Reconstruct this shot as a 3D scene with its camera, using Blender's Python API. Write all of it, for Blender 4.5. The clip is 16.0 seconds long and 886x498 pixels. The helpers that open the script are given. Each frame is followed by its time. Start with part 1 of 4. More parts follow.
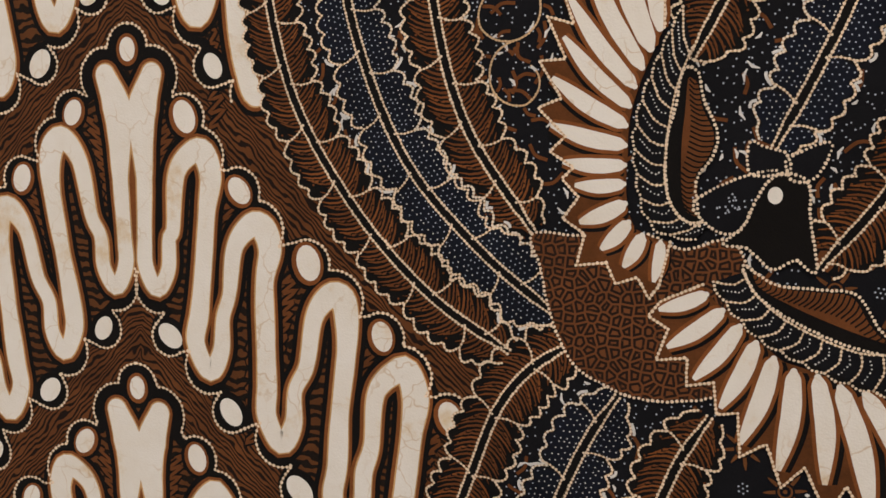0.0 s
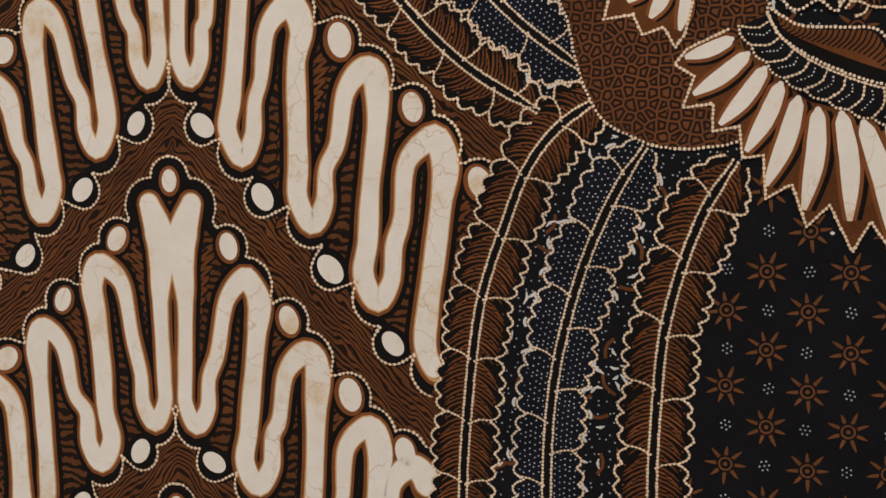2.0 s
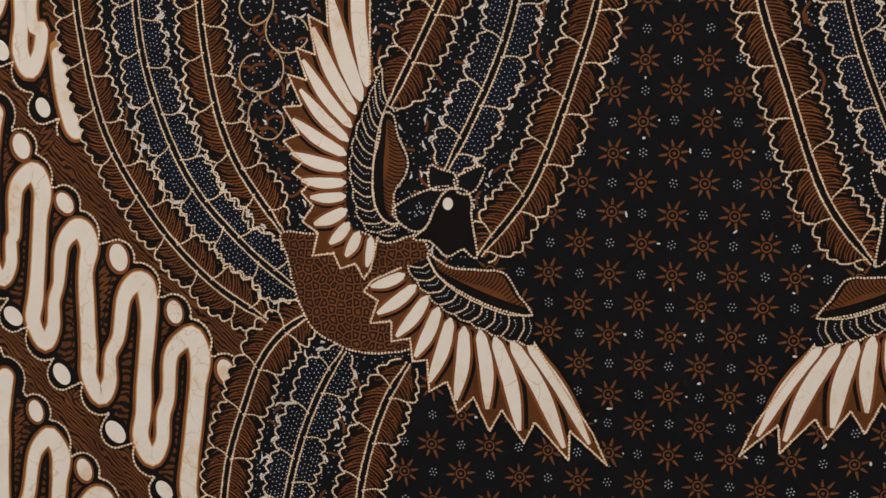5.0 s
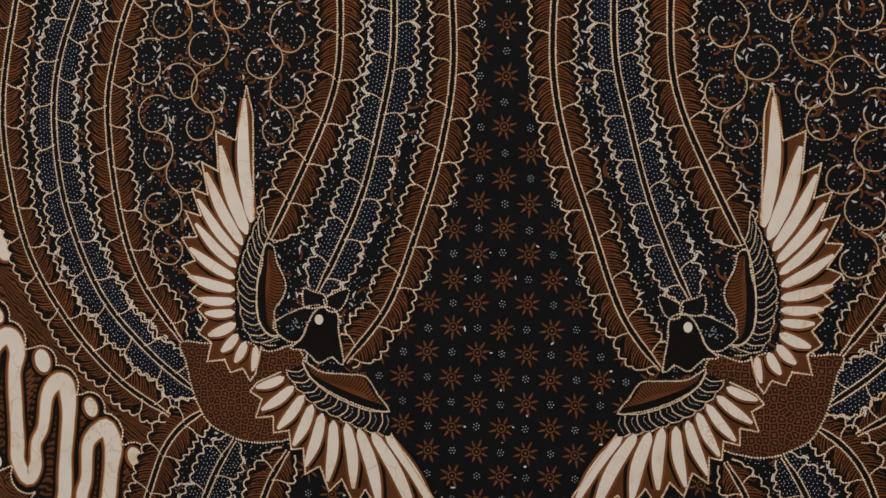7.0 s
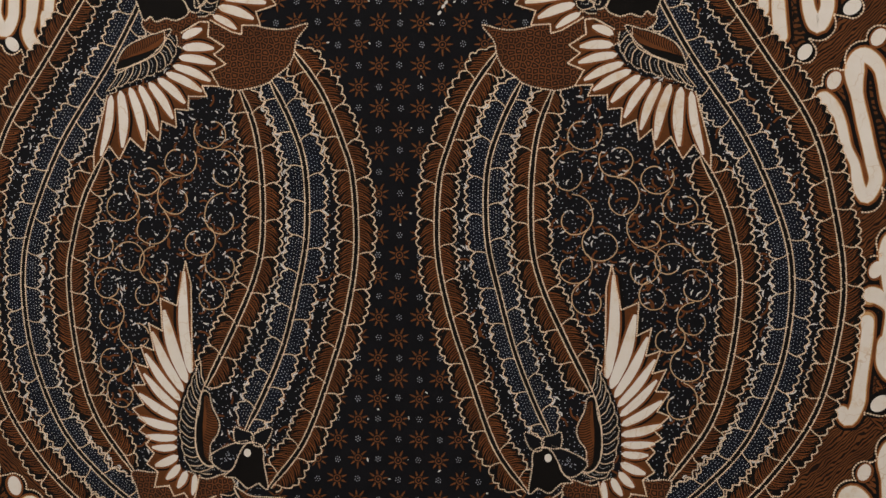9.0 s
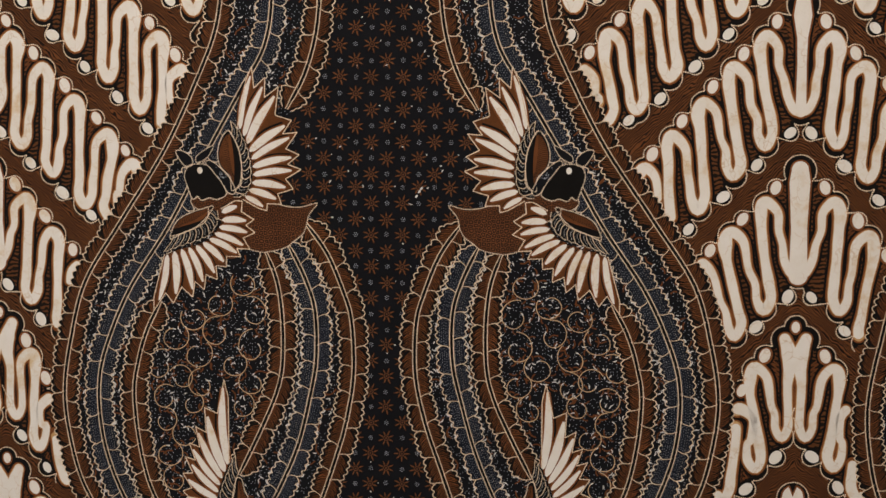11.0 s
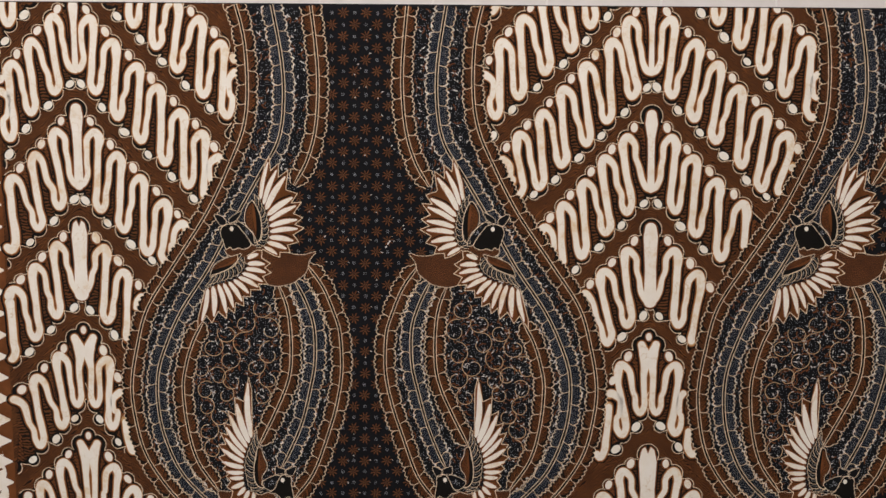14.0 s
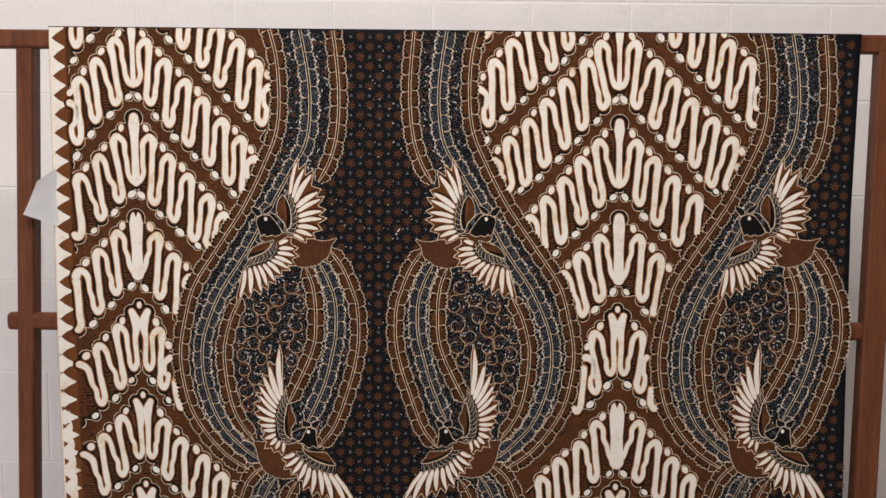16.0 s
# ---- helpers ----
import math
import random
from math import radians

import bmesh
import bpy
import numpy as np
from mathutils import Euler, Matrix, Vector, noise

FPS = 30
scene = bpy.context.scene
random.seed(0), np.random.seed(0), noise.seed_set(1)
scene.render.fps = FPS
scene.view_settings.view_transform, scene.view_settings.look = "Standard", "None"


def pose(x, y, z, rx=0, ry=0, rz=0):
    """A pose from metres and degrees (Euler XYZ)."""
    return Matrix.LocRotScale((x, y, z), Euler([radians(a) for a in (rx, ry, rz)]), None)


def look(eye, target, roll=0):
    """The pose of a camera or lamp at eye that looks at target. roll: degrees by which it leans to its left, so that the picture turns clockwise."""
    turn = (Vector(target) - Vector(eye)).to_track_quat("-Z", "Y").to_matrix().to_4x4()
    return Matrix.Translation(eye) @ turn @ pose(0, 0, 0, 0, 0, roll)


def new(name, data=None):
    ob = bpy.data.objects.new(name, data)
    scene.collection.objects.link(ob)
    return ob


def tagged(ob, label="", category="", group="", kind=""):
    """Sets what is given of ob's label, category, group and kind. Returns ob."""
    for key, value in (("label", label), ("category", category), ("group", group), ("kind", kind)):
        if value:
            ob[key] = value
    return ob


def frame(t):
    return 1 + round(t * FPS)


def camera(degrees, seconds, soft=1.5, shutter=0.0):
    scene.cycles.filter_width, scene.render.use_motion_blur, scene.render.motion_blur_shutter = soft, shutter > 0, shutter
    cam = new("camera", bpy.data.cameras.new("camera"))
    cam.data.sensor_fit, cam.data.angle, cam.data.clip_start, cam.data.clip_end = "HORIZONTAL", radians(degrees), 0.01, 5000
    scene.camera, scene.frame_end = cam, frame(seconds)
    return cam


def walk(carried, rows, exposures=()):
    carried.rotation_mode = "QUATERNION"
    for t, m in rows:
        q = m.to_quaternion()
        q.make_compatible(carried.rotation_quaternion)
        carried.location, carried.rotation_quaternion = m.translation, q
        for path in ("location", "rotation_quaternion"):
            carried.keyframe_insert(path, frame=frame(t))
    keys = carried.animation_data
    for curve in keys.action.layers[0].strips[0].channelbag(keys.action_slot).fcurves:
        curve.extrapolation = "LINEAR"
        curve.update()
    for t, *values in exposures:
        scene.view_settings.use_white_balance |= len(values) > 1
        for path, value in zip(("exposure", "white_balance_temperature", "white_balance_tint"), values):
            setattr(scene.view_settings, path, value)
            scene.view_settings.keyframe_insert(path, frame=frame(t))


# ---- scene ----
cam = camera(46.0, 16.0)
PATH = [
    (0, (-0.1, -0.319, 1.046), (-0.635, 1.599, 0.854), 0.9),
    (0.5, (-0.103, -0.32, 1.026), (-0.639, 1.597, 0.842), 0.8),
    (1, (-0.107, -0.321, 0.999), (-0.642, 1.598, 0.823), 0.8),
    (1.5, (-0.109, -0.325, 0.979), (-0.644, 1.595, 0.807), 0.7),
    (2, (-0.105, -0.335, 0.963), (-0.638, 1.588, 0.82), 0.7),
    (2.5, (-0.099, -0.339, 0.974), (-0.624, 1.585, 0.815), 0.7),
    (3, (-0.08, -0.347, 0.986), (-0.595, 1.581, 0.851), 0.9),
    (3.5, (-0.062, -0.353, 1.006), (-0.559, 1.578, 0.851), 0.9),
    (4, (-0.047, -0.379, 1.019), (-0.495, 1.562, 0.851), 0.8),
    (4.5, (-0.034, -0.401, 1.027), (-0.444, 1.549, 0.863), 0.7),
    (5, (-0.015, -0.42, 1.052), (-0.373, 1.541, 0.88), 0.7),
    (5.2, (-0.01, -0.429, 1.062), (-0.351, 1.534, 0.885), 0.7),
    (7.3, (0.038, -0.509, 1.124), (-0.203, 1.47, 0.957), 0.8),
    (7.5, (0.037, -0.518, 1.134), (-0.189, 1.461, 0.958), 0.9),
    (8, (0.038, -0.545, 1.154), (-0.166, 1.438, 0.985), 0.8),
    (8.5, (0.052, -0.569, 1.18), (-0.136, 1.415, 1.011), 0.6),
    (9, (0.077, -0.596, 1.209), (-0.095, 1.389, 1.033), 0.5),
    (9.5, (0.09, -0.625, 1.239), (-0.079, 1.36, 1.059), 0.6),
    (10, (0.092, -0.674, 1.268), (-0.075, 1.31, 1.078), 0.5),
    (10.2, (0.092, -0.695, 1.278), (-0.07, 1.29, 1.094), 0.5),
    (12.3, (0.12, -0.901, 1.374), (0.027, 1.086, 1.175), 0.5),
    (12.5, (0.112, -0.917, 1.372), (0.043, 1.073, 1.189), 0.6),
    (13, (0.109, -0.978, 1.378), (0.051, 1.012, 1.188), 0.7),
    (13.5, (0.105, -1.046, 1.387), (0.07, 0.945, 1.195), 0.6),
    (14, (0.104, -1.107, 1.398), (0.066, 0.883, 1.201), 0.6),
    (14.5, (0.103, -1.165, 1.405), (0.078, 0.825, 1.203), 0.6),
    (15, (0.099, -1.21, 1.404), (0.083, 0.78, 1.203), 0.5),
    (15.5, (0.097, -1.252, 1.403), (0.089, 0.738, 1.209), 0.6),
    (16, (0.09, -1.314, 1.407), (0.077, 0.676, 1.202), 0.6),
]
# seconds, stops, kelvin, tint
EXPOSURE = [(0, -0.37, 6500, 10), (5, -0.38, 6500, 10), (7.5, -0.62, 6500, 10), (10, -0.56, 6500, 10), (13, -0.42, 6400, 10), (16, -0.18, 6150, 10)]
walk(cam, [(t, look(eye, target, roll)) for t, eye, target, roll in PATH], EXPOSURE)

# ---- light ----
world = bpy.data.worlds.new("world")
scene.world = world
world.use_nodes = True
sky = world.node_tree.nodes.new("ShaderNodeTexSky")
sky.sky_type, sky.sun_disc = "NISHITA", False
sky.sun_elevation, sky.sun_rotation = radians(42), radians(250)
world.node_tree.links.new(sky.outputs[0], world.node_tree.nodes["Background"].inputs[0])
world.node_tree.nodes["Background"].inputs[1].default_value = 0.12


def area_lamp(name, m, sx, sy, watts, colour):
    data = bpy.data.lights.new(name, "AREA")
    data.shape, data.size, data.size_y, data.energy, data.color = "RECTANGLE", sx, sy, watts, colour
    ob = new(name, data)
    ob.matrix_world = m
    return ob


# daylight of the window in the west wall, and the ceiling fitting
area_lamp("window_daylight", look((-1.93, -1.55, 1.65), (0.2, -0.3, 1.2)), 1.5, 1.3, 21, (1.0, 0.955, 0.915))
area_lamp("ceiling_light_glow", look((0.02, -1.0, 2.64), (0.02, -0.7, 0)), 0.9, 0.9, 43, (1.0, 0.905, 0.815))


# ---- materials ----
def material(name, colour, rough=0.85):
    m = bpy.data.materials.new(name)
    m.use_nodes = True
    b = m.node_tree.nodes["Principled BSDF"]
    b.inputs["Base Color"].default_value = (*colour, 1)
    b.inputs["Roughness"].default_value = rough
    b.inputs["Specular IOR Level"].default_value = 0.12
    return m, m.node_tree, b


def node(tree, kind, **inputs):
    n = tree.nodes.new(kind)
    for k, v in inputs.items():
        n.inputs[k.replace("_", " ")].default_value = v
    return n


def ramp(tree, source, stops):
    r = tree.nodes.new("ShaderNodeValToRGB")
    while len(r.color_ramp.elements) < len(stops):
        r.color_ramp.elements.new(0.5)
    for e, (at, c) in zip(r.color_ramp.elements, stops):
        e.position, e.color = at, (*c, 1)
    tree.links.new(source, r.inputs[0])
    return r.outputs[0]


def blend(tree, fac, a, b, mode="MIX"):
    n = tree.nodes.new("ShaderNodeMix")
    n.data_type, n.blend_type = "RGBA", mode
    for slot, v in ((0, fac), (6, a), (7, b)):
        if isinstance(v, (int, float)):
            n.inputs[slot].default_value = v
        elif isinstance(v, tuple):
            n.inputs[slot].default_value = (*v, 1)
        else:
            tree.links.new(v, n.inputs[slot])
    return n.outputs[2]


def coords(tree, kind="Object"):
    return tree.nodes.new("ShaderNodeTexCoord").outputs[kind]


def tex(tree, kind, vector, **inputs):
    n = node(tree, kind, **inputs)
    tree.links.new(vector, n.inputs["Vector"])
    return n


def weave(tree, bsdf, vector, depth=0.00025):
    """Thread relief of a fine cotton cloth: fine threads and slight creases."""
    threads = tex(tree, "ShaderNodeTexNoise", vector, Scale=1400.0, Detail=2.0)
    crease = tex(tree, "ShaderNodeTexNoise", vector, Scale=38.0, Detail=4.0)
    mixed = blend(tree, 0.8, threads.outputs[0], crease.outputs[0])
    bump = node(tree, "ShaderNodeBump", Strength=0.35, Distance=depth * 8)
    tree.links.new(mixed, bump.inputs["Height"])
    tree.links.new(bump.outputs[0], bsdf.inputs["Normal"])


def dye(name, colour, spread=0.35, rough=0.86):
    """Wax-resist dye on cotton: uneven take-up at two scales and thread relief."""
    m, t, b = material(name, colour, rough)
    p = coords(t)
    low = tuple(c * (1 - spread) for c in colour)
    high = tuple(min(1, c * (1 + spread)) for c in colour)
    broad = tex(t, "ShaderNodeTexNoise", p, Scale=55.0, Detail=5.0, Roughness=0.65)
    fine = tex(t, "ShaderNodeTexNoise", p, Scale=900.0, Detail=2.0)
    base = ramp(t, broad.outputs[0], ((0.3, low), (0.7, high)))
    out = blend(t, 0.18, base, ramp(t, fine.outputs[0], ((0.35, low), (0.65, high))))
    t.links.new(out, b.inputs["Base Color"])
    weave(t, b, p)
    return m


BLACK = dye("black_dye", (0.0050, 0.0041, 0.0038), 0.25)
NIGHT = dye("indigo_black_dye", (0.0052, 0.0053, 0.0071), 0.25)
BLUE = dye("indigo_dye", (0.0048, 0.0064, 0.0125), 0.4)
BROWN = dye("soga_brown_dye", (0.124, 0.0425, 0.0135), 0.3)
RUST = dye("soga_light_dye", (0.185, 0.062, 0.018), 0.25)
GOLD = dye("resist_gold", (0.76, 0.61, 0.455), 0.2)
PALE = dye("resist_pale", (0.62, 0.60, 0.58), 0.2)
MIST = dye("resist_blue_grey", (0.40, 0.43, 0.50), 0.3)
LINE = dye("resist_line", (0.46, 0.305, 0.175), 0.3)
UMBER = dye("soga_deep_dye", (0.098, 0.034, 0.0105), 0.35)
IVORY = dye("resist_ivory", (0.72, 0.63, 0.52), 0.2)
TWINE = dye("resist_twine", (0.62, 0.43, 0.25), 0.25)
WAX = dye("ochre_wax_edge", (0.50, 0.30, 0.13), 0.35)

# undyed cotton: cream with tea-coloured stains and wax crackle
CREAM, _t, _b = material("undyed_cotton", (0.7, 0.62, 0.53), 0.85)
_p = coords(_t)
_stain = tex(_t, "ShaderNodeTexNoise", _p, Scale=30.0, Detail=6.0, Roughness=0.7)
_tone = ramp(_t, _stain.outputs[0], ((0.36, (0.755, 0.722, 0.675)), (0.56, (0.715, 0.668, 0.602)), (0.69, (0.62, 0.475, 0.305))))
_bend = tex(_t, "ShaderNodeTexNoise", _p, Scale=70.0, Detail=3.0)
_moved = blend(_t, 0.02, _p, _bend.outputs[1])
_cracks = tex(_t, "ShaderNodeTexVoronoi", _moved, Scale=85.0)
_cracks.feature = "DISTANCE_TO_EDGE"
_line = ramp(_t, _cracks.outputs[0], ((0.0, (1, 1, 1)), (0.028, (0, 0, 0))))
_where = tex(_t, "ShaderNodeTexNoise", _p, Scale=42.0, Detail=2.0)
_seen = blend(_t, 1.0, _line, ramp(_t, _where.outputs[0], ((0.44, (0, 0, 0)), (0.62, (0.65, 0.65, 0.65)))), "MULTIPLY")
_t.links.new(blend(_t, _seen, _tone, (0.50, 0.33, 0.17)), _b.inputs["Base Color"])
weave(_t, _b, _p)

# brown ground of the diagonal rows with drawn dark grain lines that follow the chevrons
GRAIN, _t, _b = material("soga_grain", (0.15, 0.05, 0.02), 0.86)
_uv = coords(_t, "UV")
_wave = tex(_t, "ShaderNodeTexWave", _uv, Scale=0.15, Distortion=17.0, Detail=2.0, Detail_Scale=0.6, Detail_Roughness=0.5)
_wave.bands_direction = "Y"
_cut = ramp(_t, _wave.outputs[0], ((0.30, (0, 0, 0)), (0.52, (1, 1, 1))))
_n = tex(_t, "ShaderNodeTexNoise", coords(_t), Scale=60.0, Detail=5.0)
_br = ramp(_t, _n.outputs[0], ((0.3, (0.086, 0.030, 0.0101)), (0.7, (0.146, 0.0525, 0.0165))))
_t.links.new(blend(_t, _cut, (0.012, 0.006, 0.004), _br), _b.inputs["Base Color"])
weave(_t, _b, coords(_t))

# hatched brown between the cream serpentines
HATCH, _t, _b = material("soga_hatch", (0.06, 0.02, 0.01), 0.86)
_p = coords(_t)
_w = tex(_t, "ShaderNodeTexWave", _p, Scale=92.0, Distortion=7.0, Detail=2.0, Detail_Scale=1.6, Detail_Roughness=0.5)
_w.bands_direction = "Z"
_cut = ramp(_t, _w.outputs[0], ((0.40, (0, 0, 0)), (0.58, (1, 1, 1))))
_n = tex(_t, "ShaderNodeTexNoise", _p, Scale=60.0, Detail=5.0)
_br = ramp(_t, _n.outputs[0], ((0.3, (0.078, 0.028, 0.0098)), (0.7, (0.122, 0.045, 0.0148))))
_t.links.new(blend(_t, _cut, (0.010, 0.006, 0.004), _br), _b.inputs["Base Color"])
weave(_t, _b, _p)

# brown breast of the ornaments with small dark rosettes
SPOT, _t, _b = material("soga_rosettes", (0.15, 0.05, 0.02), 0.86)
_p = coords(_t)
_flat = node(_t, "ShaderNodeMapping", Rotation=(math.pi / 2, 0.0, 0.0))
_t.links.new(_p, _flat.inputs["Vector"])
_v = tex(_t, "ShaderNodeTexVoronoi", _flat.outputs[0], Scale=290.0, Randomness=0.65)
_v.voronoi_dimensions = "2D"
_v.feature = "DISTANCE_TO_EDGE"
_ring = ramp(_t, _v.outputs[0], ((0.07, (0.0, 0.0, 0.0)), (0.11, (1, 1, 1)), (0.29, (1, 1, 1)), (0.35, (0, 0, 0))))
_broken = tex(_t, "ShaderNodeTexNoise", _p, Scale=620.0, Detail=1.0)
_mask = blend(_t, 1.0, _ring, ramp(_t, _broken.outputs[0], ((0.22, (0.45, 0.45, 0.45)), (0.36, (1, 1, 1)))), "MULTIPLY")
_n = tex(_t, "ShaderNodeTexNoise", _p, Scale=60.0, Detail=5.0)
_br = ramp(_t, _n.outputs[0], ((0.3, (0.105, 0.037, 0.0132)), (0.7, (0.16, 0.057, 0.020))))
_t.links.new(blend(_t, _mask, _br, (0.018, 0.009, 0.006)), _b.inputs["Base Color"])
weave(_t, _b, _p)


def wood(name, dark, light, scale=9.0):
    m, t, b = material(name, light, 0.42)
    p = coords(t)
    stretch = node(t, "ShaderNodeMapping", Scale=(scale, scale, scale * 0.09))
    t.links.new(p, stretch.inputs["Vector"])
    fig = tex(t, "ShaderNodeTexNoise", stretch.outputs[0], Scale=5.0, Detail=8.0, Roughness=0.62, Distortion=0.8)
    pores = tex(t, "ShaderNodeTexNoise", stretch.outputs[0], Scale=42.0, Detail=3.0)
    base = ramp(t, fig.outputs[0], ((0.32, dark), (0.68, light)))
    t.links.new(blend(t, 0.25, base, ramp(t, pores.outputs[0], ((0.4, dark), (0.6, light)))), b.inputs["Base Color"])
    t.links.new(ramp(t, pores.outputs[0], ((0.3, (0.55, 0.55, 0.55)), (0.7, (0.36, 0.36, 0.36)))), b.inputs["Roughness"])
    bump = node(t, "ShaderNodeBump", Strength=0.25, Distance=0.0006)
    t.links.new(pores.outputs[0], bump.inputs["Height"])
    t.links.new(bump.outputs[0], b.inputs["Normal"])
    return m


TEAK = wood("stained_teak", (0.075, 0.024, 0.012), (0.17, 0.062, 0.030))


def plaster(name, colour, vary=0.05, lumps=22.0, depth=0.004):
    m, t, b = material(name, colour, 0.62)
    p = coords(t)
    n = tex(t, "ShaderNodeTexNoise", p, Scale=3.0, Detail=6.0)
    low, high = tuple(c * (1 - vary) for c in colour), tuple(min(1, c * (1 + vary)) for c in colour)
    t.links.new(ramp(t, n.outputs[0], ((0.3, low), (0.7, high))), b.inputs["Base Color"])
    l = tex(t, "ShaderNodeTexNoise", p, Scale=lumps, Detail=6.0, Roughness=0.6)
    bump = node(t, "ShaderNodeBump", Strength=0.5, Distance=depth)
    t.links.new(l.outputs[0], bump.inputs["Height"])
    t.links.new(bump.outputs[0], b.inputs["Normal"])
    return m


WALL = plaster("white_block_paint", (0.80, 0.765, 0.765), lumps=20.0, depth=0.010)
JOINT = plaster("white_joint", (0.84, 0.81, 0.81), lumps=40.0)
PAINT = plaster("room_paint", (0.74, 0.71, 0.68), depth=0.001)
TILE = plaster("floor_tile", (0.42, 0.38, 0.34), depth=0.001)
PAPER, _t, _b = material("white_paper", (0.80, 0.80, 0.82), 0.6)


# ---- mesh helpers ----
def empty(name, m=None):
    ob = new(name)
    if m:
        ob.matrix_world = m
    return ob


def mesh_object(name, verts, faces, mats, slots=None, parent=None, label="", smooth=False, uvs=None):
    me = bpy.data.meshes.new(name)
    me.from_pydata(verts, [], faces)
    for m in mats:
        me.materials.append(m)
    if slots is not None:
        me.polygons.foreach_set("material_index", np.array(slots, dtype=np.int32))
    if smooth:
        me.polygons.foreach_set("use_smooth", np.ones(len(me.polygons), dtype=bool))
    if uvs is not None:
        layer = me.uv_layers.new(name="UVMap")
        loops = np.empty(len(me.loops), dtype=np.int32)
        me.loops.foreach_get("vertex_index", loops)
        layer.data.foreach_set("uv", np.asarray(uvs, dtype=np.float32)[loops].ravel())
    me.update()
    ob = new(name, me)
    ob.parent = parent
    if label:
        ob["label"] = label
    return ob


def part(name, bm, mat, parent, label=""):
    me = bpy.data.meshes.new(name)
    bm.to_mesh(me)
    bm.free()
    me.materials.append(mat)
    ob = new(name, me)
    ob.parent = parent
    if label:
        ob["label"] = label
    return ob


def bar(bm, a, b, wide, deep, bevel=0.003, swell=0.0):
    """A bevelled bar of rectangular section from a to b; wide runs along x or z, deep along y."""
    a, b = Vector(a), Vector(b)
    along = (b - a).normalized()
    back = Vector((0, 1, 0))
    side = along.cross(back).normalized()
    made = bmesh.ops.create_cube(bm, size=1.0)["verts"]
    for v in made:
        end = b if v.co.z > 0 else a
        grow = 1 + (swell if v.co.z > 0 else 0)
        v.co = end + side * (2 * v.co.x) * wide / 2 * grow + back * (2 * v.co.y) * deep / 2
    edges = list({e for v in made for e in v.link_edges})
    bmesh.ops.recalc_face_normals(bm, faces=list({f for v in made for f in v.link_faces}))
    bmesh.ops.bevel(bm, geom=edges, offset=bevel, segments=3, affect="EDGES", profile=0.5)


# ---- the room ----
WALL_Y = 0.30


def slab(name, x0, x1, y0, y1, z0, z1, mat, label, category):
    bm = bmesh.new()
    for v in bmesh.ops.create_cube(bm, size=1.0)["verts"]:
        v.co = Vector((x0 if v.co.x < 0 else x1, y0 if v.co.y < 0 else y1, z0 if v.co.z < 0 else z1))
    return tagged(part(name, bm, mat, None), label, category, kind="structure")


slab("floor", -2.0, 2.8, -3.4, 0.5, -0.12, 0.0, TILE, "plain grey-brown tiled floor of the room", "floor")
slab("ceiling", -2.0, 2.8, -3.4, 0.5, 2.75, 2.87, PAINT, "plain white painted ceiling", "ceiling")
north = slab("wall_north", -2.0, 2.8, WALL_Y, WALL_Y + 0.15, 0.0, 2.75, JOINT, "white painted wall of large rough blocks", "wall")
slab("wall_south", -2.0, 2.8, -3.4, -3.25, 0.0, 2.75, PAINT, "plain white painted wall", "wall")
slab("wall_east", 2.65, 2.8, -3.25, WALL_Y, 0.0, 2.75, PAINT, "plain white painted wall", "wall")
# the west wall stands round a window opening
bm = bmesh.new()
for y0, y1, z0, z1 in ((-3.25, -2.35, 0, 2.75), (-0.75, WALL_Y, 0, 2.75), (-2.35, -0.75, 0, 0.95), (-2.35, -0.75, 2.35, 2.75)):
    for v in bmesh.ops.create_cube(bm, size=1.0)["verts"]:
        v.co = Vector((-2.0 if v.co.x < 0 else -1.85, y0 if v.co.y < 0 else y1, z0 if v.co.z < 0 else z1))
tagged(part("wall_west", bm, PAINT, None), "plain white painted wall with a window opening", "wall", kind="structure")
bm = bmesh.new()
bmesh.ops.create_grid(bm, x_segments=1, y_segments=1, size=1.0, matrix=pose(0.02, -1.0, 2.715) @ Matrix.Diagonal((0.5, 0.5, 1, 1)))
bmesh.ops.solidify(bm, geom=bm.faces[:], thickness=0.035)
tagged(part("ceiling_light", bm, PAINT, None), "flat square white ceiling light panel", "ceiling light")


# ---- the cloth: pattern millimetres to the hanging surface ----
LEFT, RIGHT, HEM = -402.0, 606.0, -560.0
TOP = 551.0
HALF = 304.5
LIFT = 0.00003
# the drawing leans a degree against the level rail
LEAN = 0.0179


def rim(u):
    """Height of the fold over the rail, which is not quite level."""
    return 543.4 - 0.0179 * np.asarray(u, float)


def hang(u, v, lift=0.0):
    """Pattern millimetres (across, up from a metre above the floor) to a place on the hanging cloth."""
    u, v = np.asarray(u, float), np.asarray(v, float)
    x = u - 8.0 * np.clip((-u - 368) / 24, 0, 1) * np.clip((rim(u) - v) / 470, 0, 1)
    slack = np.clip((rim(u) - v) / 500, 0, 1)
    fold = 2.6 * np.sin(u / 66 + 0.6) * slack + 2.2 * np.sin(u / 118 - 1.0 + v / 420) * slack + 1.2 * np.sin(v / 75 + u / 90) * slack
    fold = fold - 5.0 * np.clip((u - 480) / 130, 0, 1) ** 2 * slack
    return np.stack([(x - LEAN * v) / 1000, fold / 1000 - lift * LIFT, 1 + (v + LEAN * x) / 1000], -1)


